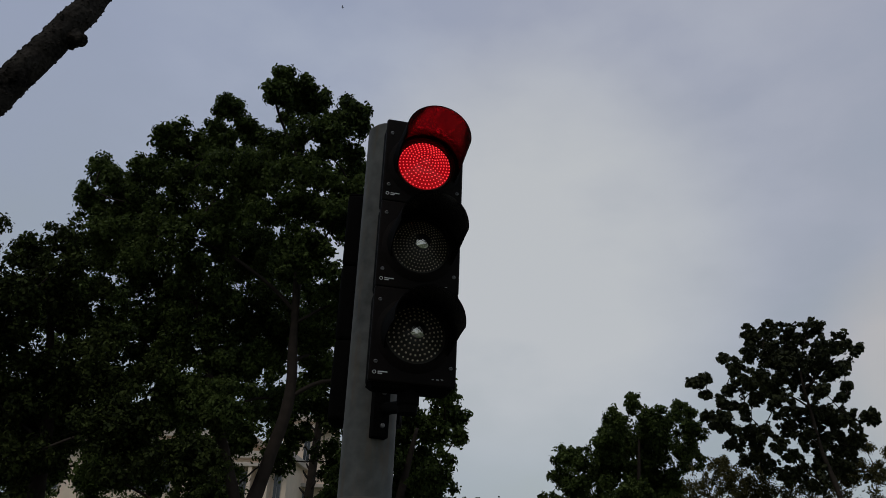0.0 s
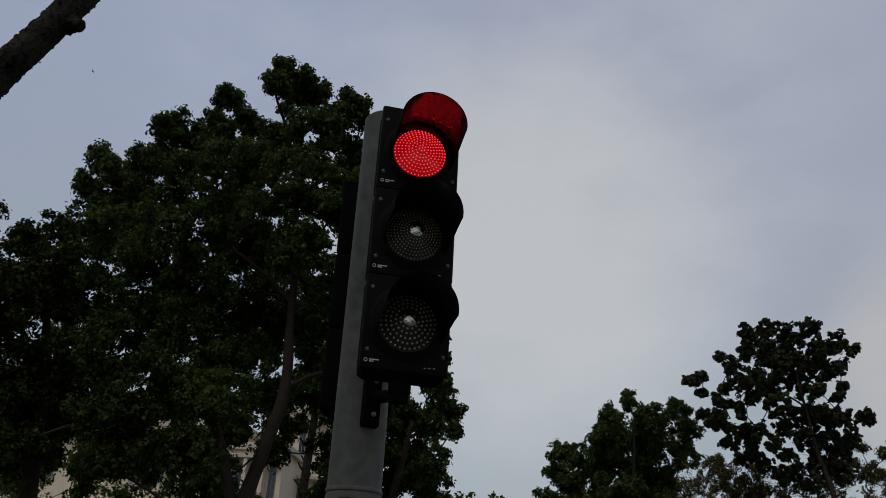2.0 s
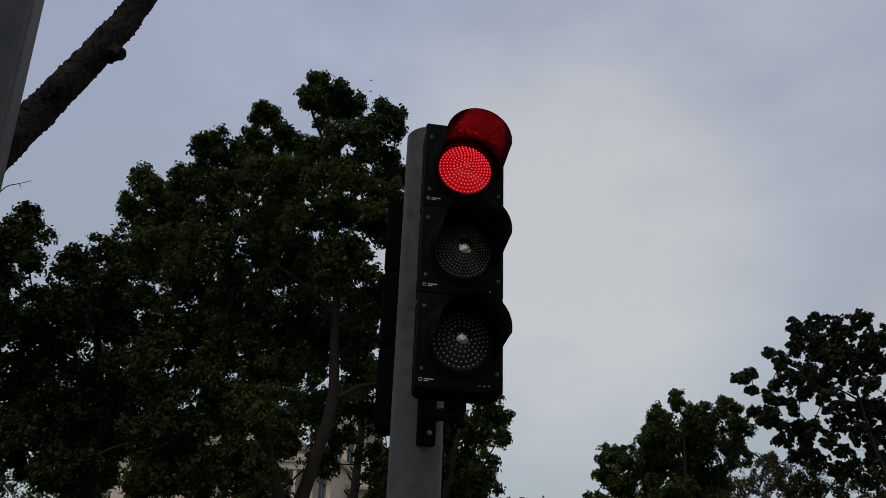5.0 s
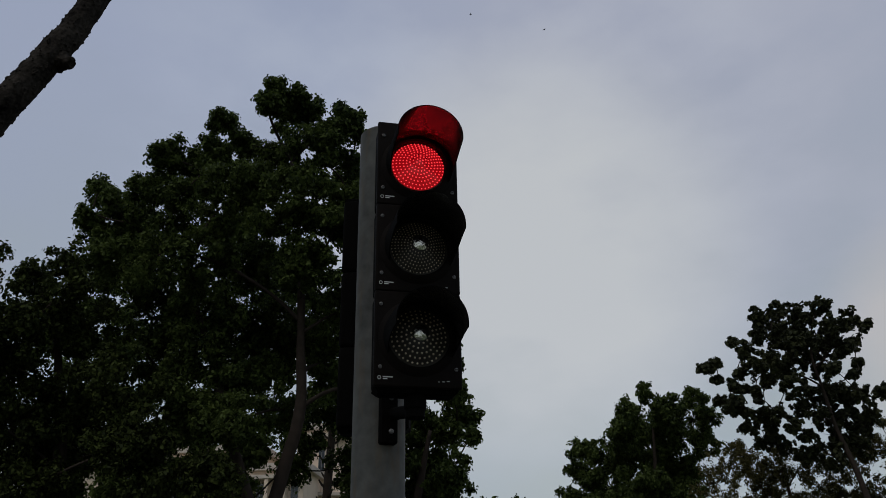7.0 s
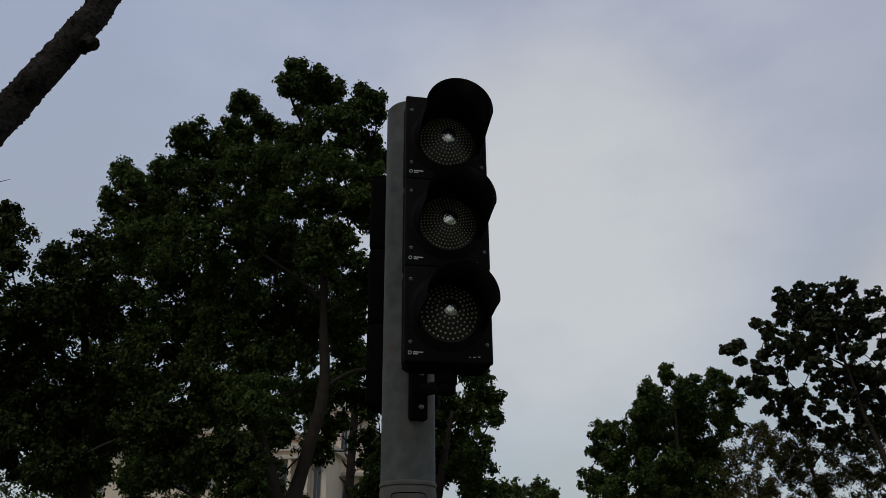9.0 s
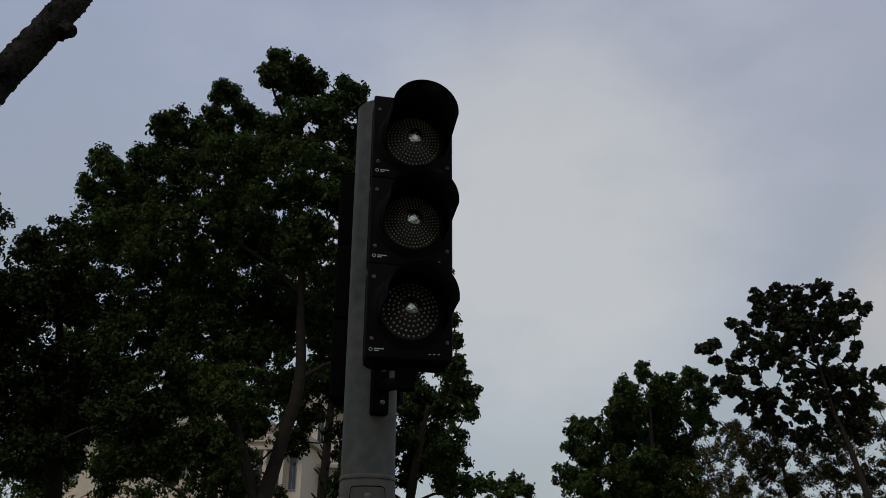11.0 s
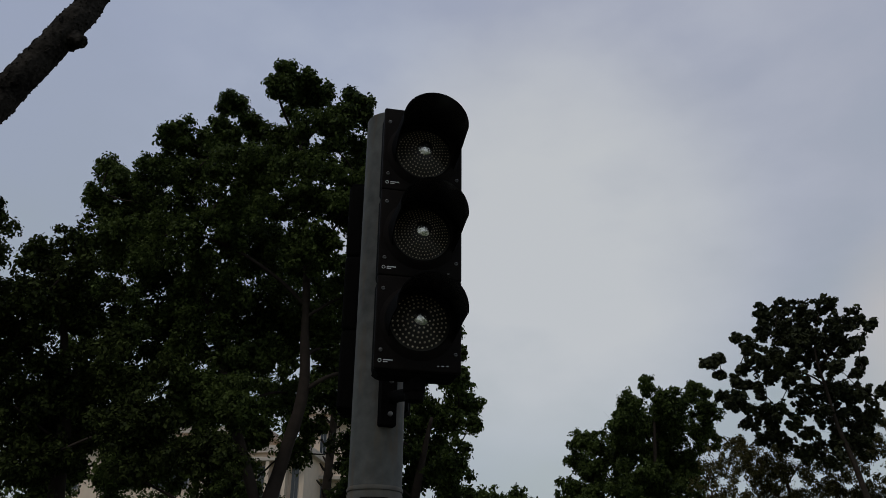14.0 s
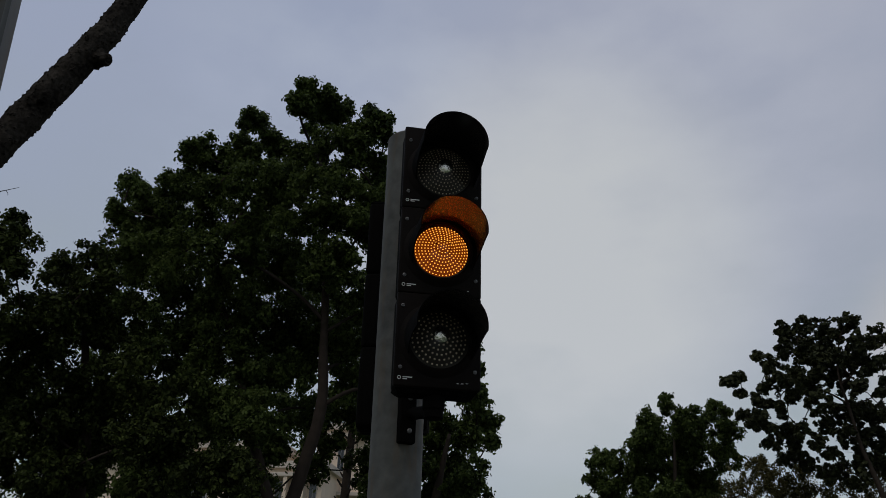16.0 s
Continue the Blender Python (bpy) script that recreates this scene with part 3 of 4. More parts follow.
# ---------------------------------------------------------------- trees
def leaves(name, blobs, parent, material, length, density, seed, sprig=0.22, droop=0.35, hollow=0.3, width=0.62, per=8, knobs=26, knob=(0.16, 0.46), fine=True):
    """A crown: sprigs spread through each clump, mostly towards its outside, and leaves spread about each sprig."""
    rng = np.random.default_rng(seed)
    sprigs = []
    for x, y, z, r in blobs:
        # knobs: small leaf heads round the clump, with gaps between them
        k = knobs
        d = rng.normal(size=(k, 3))
        d /= np.linalg.norm(d, axis=1)[:, None]
        d *= rng.uniform(0.75, 1.3, 3)
        heads = np.array((x, y, z)) + d * (r * rng.uniform(0.25, 1.0, k))[:, None]
        size = r * knob[0] + r * (knob[1] - knob[0]) * rng.random(k) ** 1.5
        n = max(3, int(density * r * r / k))
        o = rng.normal(size=(k, n, 3))
        o /= np.linalg.norm(o, axis=2)[:, :, None]
        o *= (hollow + (1 - hollow) * rng.random((k, n)))[:, :, None] * size[:, None, None]
        o[:, :, 2] *= 0.95
        sprigs.append((heads[:, None, :] + o).reshape(-1, 3))
    c = np.repeat(np.concatenate(sprigs), per, axis=0)
    n = len(c)
    unit = lambda a: a / (np.linalg.norm(a, axis=1)[:, None] + 1e-6)
    # leaves lie over one another round the sprig, face outward and hang a little
    out = unit(rng.normal(size=(n, 3)) * (1, 1, 0.8) + (0, 0, 0.25))
    norm = unit(out + rng.normal(size=(n, 3)) * 0.45 + (0, 0, 0.3))
    dirn = out * 0.35 + rng.normal(size=(n, 3)) * 0.6 - np.array((0, 0, droop + 0.2))
    dirn = unit(dirn - norm * (dirn * norm).sum(1)[:, None])
    side = np.cross(dirn, norm)
    ln = (length * rng.uniform(0.55, 1.25, n))[:, None]
    base = c + out * (sprig * rng.uniform(0.25, 1.0, n))[:, None] - dirn * ln * 0.5
    w = ln * width * 0.5
    curl = norm * ln
    half = w * 0.88
    if fine:
        shape = ((0, 0, 0), (0.28, -1, 0.05), (0.66, -1, 0.04), (1, 0, -0.10), (0.66, 1, 0.04), (0.28, 1, 0.05))
        quads = (0, 1, 2, 3, 0, 3, 4, 5)
    else:
        shape = ((0, -0.35, 0), (0.55, -1, 0.05), (1, 0.2, -0.08), (0.5, 1, 0.05))
        quads = (0, 1, 2, 3)
    verts = np.stack([base + dirn * ln * a + side * half * b + curl * c for a, b, c in shape], axis=1)
    me = bpy.data.meshes.new(name)
    me.vertices.add(n * len(shape))
    me.vertices.foreach_set("co", verts.reshape(-1))
    idx = (np.arange(n)[:, None] * len(shape) + np.array(quads)).reshape(-1)
    me.loops.add(len(idx))
    me.loops.foreach_set("vertex_index", idx)
    me.polygons.add(len(idx) // 4)
    me.polygons.foreach_set("loop_start", np.arange(len(idx) // 4) * 4)
    me.update(calc_edges=True)
    me.validate()
    me.materials.append(material)
    ob = new(name, me)
    ob.parent = parent
    return ob


def tree(base, trunk, radii, blobs, label, bark, leaf, length, density, seed, limb_r=0.045, twig=True, swell=1.0, **more):
    """A tree at base: trunk points, limbs that reach from the trunk to the clumps, twigs in them, and the crown of leaves."""
    base = Vector(base)
    blobs = [(x, y, z, r * swell) for x, y, z, r in blobs]
    t = thing("tree", Matrix.Translation(base), label, "tree", group="street trees")
    rel = lambda p: Vector(p) - base
    v, f = tube([rel(p) for p in trunk], radii, 12, 0.16, 2.2, seed, steps=6)
    raw("trunk", v, f, bark, t, smooth=True)
    rng = random.Random(seed)
    pts = [Vector(p) for p in trunk]
    low = trunk[len(trunk) // 2][2]
    fine = [p.lerp(q, k / 6) for p, q in zip(pts, pts[1:]) for k in range(6)] + pts[-1:]
    fine = [p for p in fine if p.z >= low]
    # each limb springs from the nearest part of the tree that stands below it
    nodes = [(p, 1.0) for p in fine]
    foot = min(fine, key=lambda p: p.z)
    for k, (x, y, z, r) in enumerate(sorted(blobs, key=lambda b: (Vector(b[:3]) - foot).length)):
        goal = Vector((x, y, z))
        start, thick = min(nodes, key=lambda q: (q[0] - goal).length + 1.5 * max(0.0, q[0].z - goal.z + 0.5 * math.hypot(q[0].x - goal.x, q[0].y - goal.y)))
        nodes.append((goal, thick * 0.72))
        span = goal - start
        if span.length < 0.3:
            continue
        nodes.append((start.lerp(goal, 0.6), thick * 0.8))
        a = start + span * 0.35 + Vector((rng.uniform(-1, 1), rng.uniform(-1, 1), rng.uniform(-0.2, 0.9))) * span.length * 0.09
        b = start + span * 0.7 + Vector((rng.uniform(-1, 1), rng.uniform(-1, 1), rng.uniform(0, 0.8))) * span.length * 0.07
        w = limb_r * max(0.45, thick * (0.75 + 0.12 * span.length))
        v, f = tube([rel(p) for p in (start, a, b, goal)], [w, w * 0.85, w * 0.7, w * 0.45], 7, 0.1, 3, k, steps=4)
        if twig:
            for q in range(3):
                d = Vector((rng.gauss(0, 1), rng.gauss(0, 1), rng.gauss(0.3, 1))).normalized() * r * rng.uniform(0.7, 1.05)
                s = b.lerp(goal, rng.uniform(0.2, 1.0))
                v2, f2 = tube([rel(s), rel(s + d * 0.5 + Vector((0, 0, 0.05))), rel(s + d)], [w * 0.2, w * 0.13, w * 0.05], 5, steps=3)
                o = len(v)
                v, f = v + v2, f + [tuple(i + o for i in g) for g in f2]
        raw("limb", v, f, bark, t, smooth=True)
    leaves("crown", [(x - base.x, y - base.y, z - base.z, r) for x, y, z, r in blobs], t, leaf, length, density, seed, **more)
    return t


UPPER = [
    (-5.3, 15.3, 12.8, 0.34), (-5.3, 14.9, 12.0, 0.45), (-4.9, 15.7, 12.4, 0.52), (-3.7, 15.1, 11.6, 0.48), (-4.1, 14.9, 10.8, 0.71),
    (-3.6, 15.7, 10.7, 0.55), (-7.2, 16.9, 13.1, 0.51), (-6.4, 16.6, 12.2, 0.55), (-5.6, 16.5, 11.9, 0.69), (-7.7, 15.2, 11.2, 0.52),
    (-7.3, 16.0, 11.2, 0.66), (-7.3, 15.4, 10.2, 0.75), (-6.0, 15.1, 10.0, 0.90), (-4.6, 15.0, 9.6, 0.92), (-3.7, 15.2, 9.3, 0.86),
    (-10.0, 16.9, 11.4, 0.49), (-10.0, 16.7, 10.5, 0.51), (-9.2, 16.6, 10.6, 0.61), (-8.7, 16.6, 9.9, 0.88), (-6.7, 15.2, 8.8, 0.89),
    (-6.6, 15.4, 11.3, 0.54), (-5.8, 16.2, 11.0, 0.62), (-8.6, 16.5, 11.2, 0.58), (-9.5, 16.8, 10.1, 0.58),
]
LOWER = [
    (-6.3, 17.2, 9.4, 0.98), (-4.2, 15.3, 8.5, 0.68), (-3.9, 16.6, 7.9, 0.71), (-3.0, 16.7, 11.0, 0.76), (-2.1, 16.3, 9.8, 0.60),
    (-2.6, 15.5, 8.5, 0.84), (-2.1, 16.2, 8.2, 0.52), (-2.8, 15.3, 7.0, 0.70), (-2.2, 17.3, 7.3, 0.48), (-2.7, 17.2, 6.5, 0.59),
    (-1.8, 16.4, 6.1, 0.33), (-8.6, 15.8, 8.7, 0.96), (-8.3, 17.3, 8.7, 1.08), (-6.6, 16.5, 7.9, 0.99), (-5.6, 17.2, 8.0, 0.88),
    (-4.4, 17.1, 7.0, 0.67), (-8.0, 16.3, 7.1, 1.06), (-6.6, 16.1, 6.5, 1.01), (-5.7, 16.5, 6.5, 0.65), (-7.2, 16.1, 5.9, 0.84),
    (-5.7, 15.5, 5.3, 0.66), (-5.9, 17.4, 7.2, 0.55), (-5.2, 17.6, 6.1, 0.42), (-5.1, 17.5, 7.5, 0.50),
]
UPPER_FILL = [
    (-4.6, 16.6, 11.0, 0.38), (-5.0, 17.4, 10.7, 0.34), (-5.3, 16.5, 11.2, 0.39), (-4.4, 17.1, 12.0, 0.32), (-6.3, 16.5, 10.8, 0.44),
    (-7.0, 16.6, 10.0, 0.38), (-8.8, 17.4, 10.9, 0.36), (-8.6, 16.6, 9.5, 0.33), (-9.5, 17.0, 9.1, 0.31),
]
UPPER_EDGE = [
    (-4.8, 15.3, 12.6, 0.17), (-4.5, 15.8, 12.5, 0.23), (-4.9, 15.7, 12.3, 0.25), (-3.9, 15.6, 12.3, 0.17),
    (-5.4, 15.5, 12.9, 0.23), (-5.0, 15.3, 12.5, 0.20), (-3.8, 15.9, 12.3, 0.23), (-3.4, 15.2, 11.4, 0.21), (-6.7, 15.6, 12.4, 0.20),
    (-6.6, 15.9, 12.4, 0.21), (-7.7, 15.3, 11.4, 0.22), (-7.6, 15.6, 11.4, 0.23), (-9.3, 15.7, 10.8, 0.24), (-8.7, 15.2, 10.3, 0.22),
    (-9.4, 15.5, 10.1, 0.22), (-4.7, 15.6, 12.4, 0.22), (-4.2, 15.8, 11.9, 0.30),
]
BIG_TREE_TRUNK = [(-5.9, 16.2, GROUND - 0.1), (-5.43, 16.2, 2.3), (-5.13, 16.2, 3.6), (-4.86, 16.2, 4.65), (-4.61, 16.2, 5.8), (-4.68, 16.2, 7.1), (-4.72, 16.1, 8.5), (-4.81, 16.0, 9.6), (-5.0, 15.8, 11.2)]
tree(BIG_TREE_TRUNK[0], BIG_TREE_TRUNK, [0.24, 0.165, 0.14, 0.125, 0.11, 0.085, 0.07, 0.055, 0.03], UPPER + UPPER_FILL + UPPER_EDGE + [b for b in LOWER if b[0] > -4.5],
     "tall broad-leaved street tree with a pale leaning trunk", M_bark, M_leaf, 0.085, 1500, 11, sprig=0.12, swell=0.88, per=10)
SIDE_TRUNK = [(-4.6, 16.3, GROUND - 0.1), (-4.97, 16.2, 2.3), (-5.34, 16.2, 3.6), (-5.76, 16.2, 4.7), (-6.21, 16.2, 5.9), (-6.59, 16.2, 7.1), (-7.09, 16.2, 8.2), (-7.75, 16.2, 9.4)]
tree(SIDE_TRUNK[0], SIDE_TRUNK, [0.18, 0.13, 0.11, 0.10, 0.09, 0.08, 0.065, 0.04], [b for b in LOWER if b[0] <= -4.5],
     "broad-leaved street tree with dense dark lower boughs", M_bark, M_leaf, 0.085, 1250, 12, sprig=0.13, per=10)
LEFT = [
    (-9.3, 14.8, 8.6, 0.37), (-10.5, 15.8, 8.7, 0.54), (-8.6, 14.3, 7.9, 0.49), (-9.3, 14.3, 7.2, 0.71), (-9.1, 15.5, 7.3, 0.81),
    (-10.0, 14.8, 6.6, 0.79), (-9.2, 15.3, 6.1, 0.73), (-8.0, 15.1, 5.9, 0.87), (-9.8, 14.9, 5.3, 0.90), (-9.4, 16.2, 5.2, 0.94),
    (-7.2, 14.6, 4.8, 0.76), (-6.5, 15.0, 4.5, 0.55), (-5.6, 14.6, 4.3, 0.47), (-10.8, 15.5, 5.8, 0.76), 
    (-10.6, 14.9, 4.8, 0.73), (-9.1, 14.8, 4.2, 0.58),
]
left_tree = tree((-9.4, 16.6, GROUND), [(-9.4, 16.6, GROUND - 0.1), (-9.3, 16.3, 2.0), (-9.2, 15.9, 3.8), (-9.1, 15.5, 5.2), (-9.4, 15.2, 7.4)], [0.24, 0.19, 0.16, 0.12, 0.05], LEFT,
     "rounded olive-green street tree with oval leaves", M_bark, M_leaf_olive, 0.090, 1150, 13, sprig=0.13, swell=1.05, per=9)
FAR_LEFT = [
    (-11.2, 14.8, 9.5, 0.35), (-10.1, 13.6, 8.3, 0.41), (-9.9, 13.5, 7.8, 0.28), (-10.8, 13.8, 8.5, 0.56), (-11.4, 14.6, 8.0, 0.65),
    (-10.2, 14.4, 7.4, 0.32), (-10.0, 13.8, 6.8, 0.42), (-10.5, 13.9, 6.6, 0.60), (-10.9, 13.7, 7.1, 0.73), (-12.0, 14.1, 8.0, 0.78),
    (-11.4, 13.5, 8.6, 0.63), (-11.4, 14.5, 6.2, 0.76),
]
far_left_tree = tree((-12.6, 15.4, GROUND), [(-12.6, 15.4, GROUND - 0.1), (-12.5, 15.1, 2.4), (-12.1, 14.7, 4.6), (-11.5, 14.3, 6.6), (-11.3, 14.2, 8.6)], [0.22, 0.18, 0.14, 0.1, 0.04], FAR_LEFT,
     "upright olive-green tree with stiff oval leaves", M_bark, M_leaf_olive, 0.090, 1100, 14, droop=-0.2, sprig=0.13, swell=0.92, per=10)
v, f = tube([Vector(p) for p in ((1.0, -1.3, 9.50 - GROUND), (1.35, -1.45, 9.72 - GROUND), (1.68, -1.5, 9.76 - GROUND), (1.96, -1.5, 9.81 - GROUND))], [0.016, 0.011, 0.008, 0.004], 6, steps=3)
v2, f2 = tube([Vector(p) for p in ((1.68, -1.5, 9.76 - GROUND), (1.74, -1.5, 9.69 - GROUND), (1.76, -1.5, 9.63 - GROUND))], [0.007, 0.006, 0.003], 5, steps=3)
raw("bare_twig", v + v2, f + [tuple(i + len(v) for i in g) for g in f2], M_bark, far_left_tree, smooth=True)
MIDDLE = [
    (-2.2, 22.0, 8.3, 0.17), (-2.1, 21.3, 7.5, 0.19), (-2.2, 21.2, 8.6, 0.13), (-2.1, 22.0, 7.0, 0.21), (-2.2, 21.3, 7.3, 0.20),
    (-2.2, 22.2, 7.2, 0.42), (-1.9, 22.3, 6.9, 0.30), (-2.4, 21.8, 6.4, 0.38), (-3.0, 22.3, 6.0, 0.83), (-2.1, 20.0, 5.2, 0.43),
    (-2.3, 20.7, 4.8, 0.62), (-3.3, 22.3, 5.1, 0.90), (-2.1, 21.9, 4.5, 0.38), (-3.9, 21.0, 6.0, 0.78), (-3.8, 22.3, 7.1, 0.69),
    (-4.3, 21.5, 5.0, 0.80), (-3.1, 22.0, 6.8, 0.52), (-1.7, 20.7, 6.1, 0.19), (-4.6, 20.5, 4.5, 0.62),
]
tree((-3.4, 21.6, GROUND), [(-3.4, 21.6, GROUND - 0.1), (-3.5, 21.5, 2.0), (-3.3, 21.4, 3.8), (-3.1, 21.3, 5.0), (-2.8, 21.2, 6.4)], [0.2, 0.16, 0.13, 0.1, 0.04], MIDDLE,
     "smaller green street tree with drooping leaf clusters", M_bark, M_leaf, 0.105, 900, 15, sprig=0.14, per=10)
BEHIND = [
    (-8.9, 23.4, 13.5, 0.88), (-6.9, 22.8, 11.3, 0.85), (-6.3, 23.3, 10.3, 0.76), (-11.3, 24.4, 6.2, 1.08), (-9.1, 23.2, 5.4, 0.91),
    (-8.0, 22.5, 6.4, 0.72), (-6.5, 22.6, 6.6, 0.60), (-11.8, 22.8, 5.5, 1.03), (-7.5, 24.1, 7.7, 0.68), (-13.7, 23.2, 5.5, 0.99),
    (-5.2, 23.1, 7.1, 0.72), (-5.5, 22.7, 8.1, 0.72), (-5.2, 24.5, 9.5, 0.86), (-9.7, 23.3, 7.2, 0.94), (-7.6, 22.9, 8.8, 0.75),
    (-6.1, 22.6, 7.5, 0.64), (-11.0, 22.6, 6.6, 0.84), (-6.8, 22.8, 5.9, 0.45), (-5.4, 23.9, 6.0, 0.73), (-12.8, 22.8, 6.6, 0.88),
    (-8.2, 22.6, 4.8, 0.80), (-15.1, 23.5, 6.5, 0.94), (-4.8, 23.0, 7.7, 0.72),
]
BEHIND_FILL = [
    (-13.2, 22.4, 10.8, 0.48), (-12.2, 22.6, 10.6, 0.48), (-14.4, 22.6, 9.8, 0.44), (-10.9, 22.0, 7.7, 0.38), (-7.5, 21.8, 7.5, 0.30),
    (-7.4, 22.2, 7.0, 0.28), (-7.3, 22.1, 11.3, 0.39), (-5.8, 22.8, 11.4, 0.37), (-13.0, 22.6, 11.8, 0.42), (-11.0, 22.5, 9.7, 0.43),
    (-13.4, 22.5, 8.9, 0.43), (-6.2, 22.6, 9.2, 0.29),
]
tree((-9.6, 24.4, GROUND), [(-9.6, 24.4, GROUND - 0.1), (-9.7, 24.2, 2.0), (-9.4, 24.0, 4.0), (-9.2, 23.8, 5.6), (-8.8, 23.8, 7.4)], [0.26, 0.2, 0.16, 0.12, 0.05], BEHIND + BEHIND_FILL,
     "dark green tree in the second row before the building", M_bark, M_leaf, 0.15, 620, 20, sprig=0.18, fine=False)
LOW_ROW = [
    (-20.2, 28.0, 5.9, 1.38), (-17.0, 26.2, 5.3, 0.79), (-16.2, 27.1, 5.3, 1.01), (-14.7, 27.5, 5.4, 1.00), (-12.6, 26.8, 5.3, 1.02),
    (-11.6, 28.0, 5.2, 0.97), (-9.6, 27.0, 4.9, 0.85), (-8.3, 26.5, 5.0, 0.48), (-18.6, 26.8, 4.7, 1.30), (-15.7, 26.1, 4.3, 1.01),
    (-12.1, 26.8, 4.1, 1.17), (-20.4, 26.5, 6.3, 1.34),
]
tree((-11.6, 26.6, GROUND), [(-11.6, 26.6, GROUND - 0.1), (-11.5, 26.5, 1.2), (-11.4, 26.3, 2.4), (-11.2, 26.2, 3.6)], [0.16, 0.13, 0.1, 0.04], LOW_ROW,
     "low spreading dark green tree before the building", M_bark, M_leaf, 0.15, 110, 21, sprig=0.2, fine=False, limb_r=0.03, knobs=16)
DISTANT = [
    (-2.9, 61.2, 10.0, 0.82), (-4.2, 61.0, 9.8, 0.90), (-1.9, 60.0, 9.4, 0.56), (-5.0, 58.6, 9.6, 0.78), (-3.2, 59.3, 8.8, 0.99),
]
tree((-3.6, 60.5, GROUND), [(-3.6, 60.5, GROUND - 0.1), (-3.5, 60.5, 4.0), (-3.3, 60.4, 7.0), (-3.2, 60.4, 9.0)], [0.25, 0.2, 0.14, 0.06], DISTANT,
     "small green tree far down the road", M_bark, M_leaf, 0.3, 110, 16, sprig=0.3, fine=False)
RIGHT_GREEN = [
    (4.9, 43.9, 13.1, 0.60), (4.0, 43.7, 12.0, 0.95), (5.8, 43.8, 12.2, 0.96), (7.6, 46.6, 13.1, 0.90), (7.7, 43.4, 11.6, 0.66),
    (3.3, 43.0, 11.0, 1.05), (5.0, 46.9, 11.5, 1.59), (6.5, 45.3, 11.1, 1.54), (8.0, 47.2, 11.1, 0.77), (1.9, 44.6, 10.3, 0.90),
    (1.3, 46.8, 9.9, 0.88), (3.3, 45.7, 9.9, 1.41), (5.3, 46.3, 9.6, 1.71), (6.8, 46.1, 9.4, 1.12), (2.0, 45.0, 8.7, 1.26),
    (3.8, 43.2, 7.8, 1.59), (5.9, 43.7, 7.7, 1.35), (0.7, 46.6, 8.5, 0.68), (3.1, 46.8, 7.3, 1.56), (5.0, 46.9, 7.0, 1.72),
    (1.7, 44.3, 7.1, 1.18), (6.8, 45.7, 7.0, 1.10),
]
tree((5.2, 44.6, GROUND), [(5.2, 44.6, GROUND - 0.1), (5.0, 44.5, 3.0), (4.8, 44.4, 5.8), (5.0, 44.4, 8.4), (5.2, 44.4, 11.5)], [0.3, 0.24, 0.18, 0.12, 0.05], RIGHT_GREEN,
     "dense green broad-leaved tree across the junction", M_bark, M_leaf, 0.20, 420, 17, sprig=0.19, fine=False, limb_r=0.05)
RIGHT_TALL = [
    (9.5, 37.0, 14.4, 0.38), (11.0, 39.3, 15.5, 0.37), (10.4, 39.0, 14.5, 0.60), (11.2, 37.4, 14.6, 0.35), (12.5, 38.2, 15.1, 0.44),
    (9.5, 38.0, 13.9, 0.38), (12.0, 38.7, 14.4, 0.57), (10.8, 39.1, 13.9, 0.60), (11.2, 36.9, 13.1, 0.54), (9.3, 36.7, 12.2, 0.58),
    (9.1, 39.3, 12.7, 0.34), (10.4, 38.0, 12.3, 0.60), (11.9, 39.0, 12.7, 0.57), (12.4, 36.6, 13.7, 0.42), (13.6, 38.0, 14.3, 0.41),
    (14.5, 38.9, 14.4, 0.23), (12.6, 37.3, 13.0, 0.54), (14.1, 39.6, 13.8, 0.34), (14.0, 39.5, 12.8, 0.23), (12.0, 36.7, 11.8, 0.38),
    (10.2, 36.7, 11.2, 0.43), (9.7, 38.3, 11.8, 0.25),
]
RIGHT_TALL_LOW = [
    (12.1, 39.7, 11.5, 0.57), (13.2, 39.6, 11.4, 0.56), (13.0, 36.8, 10.7, 0.33), (13.9, 36.9, 10.8, 0.24), (13.0, 39.3, 10.4, 0.60),
    (13.5, 39.0, 10.0, 0.42), (11.0, 38.7, 10.7, 0.33), (9.6, 37.6, 10.3, 0.27), (9.1, 38.5, 10.5, 0.45), (8.7, 38.5, 9.9, 0.35),
    (9.5, 38.5, 9.8, 0.32), (10.1, 37.1, 9.6, 0.24), (11.5, 38.0, 10.1, 0.37), (10.7, 37.9, 9.3, 0.27), (12.1, 38.9, 9.4, 0.49),
    (9.5, 39.8, 9.5, 0.30),
]
RIGHT_TALL_ARMS = [
    (6.8, 37.1, 12.2, 0.15), (7.1, 37.4, 12.3, 0.20), (7.4, 37.3, 12.5, 0.17), (7.4, 37.5, 11.8, 0.15), (7.4, 37.5, 10.9, 0.20),
    (7.9, 37.0, 11.4, 0.19), (7.9, 36.9, 10.7, 0.27), (8.4, 37.7, 11.4, 0.17), (7.7, 37.2, 10.4, 0.22), (8.3, 37.1, 10.2, 0.17),
    (8.4, 37.9, 13.6, 0.20), (8.7, 37.4, 13.0, 0.30), (8.3, 37.7, 12.1, 0.10), (8.9, 37.4, 11.2, 0.12),
]
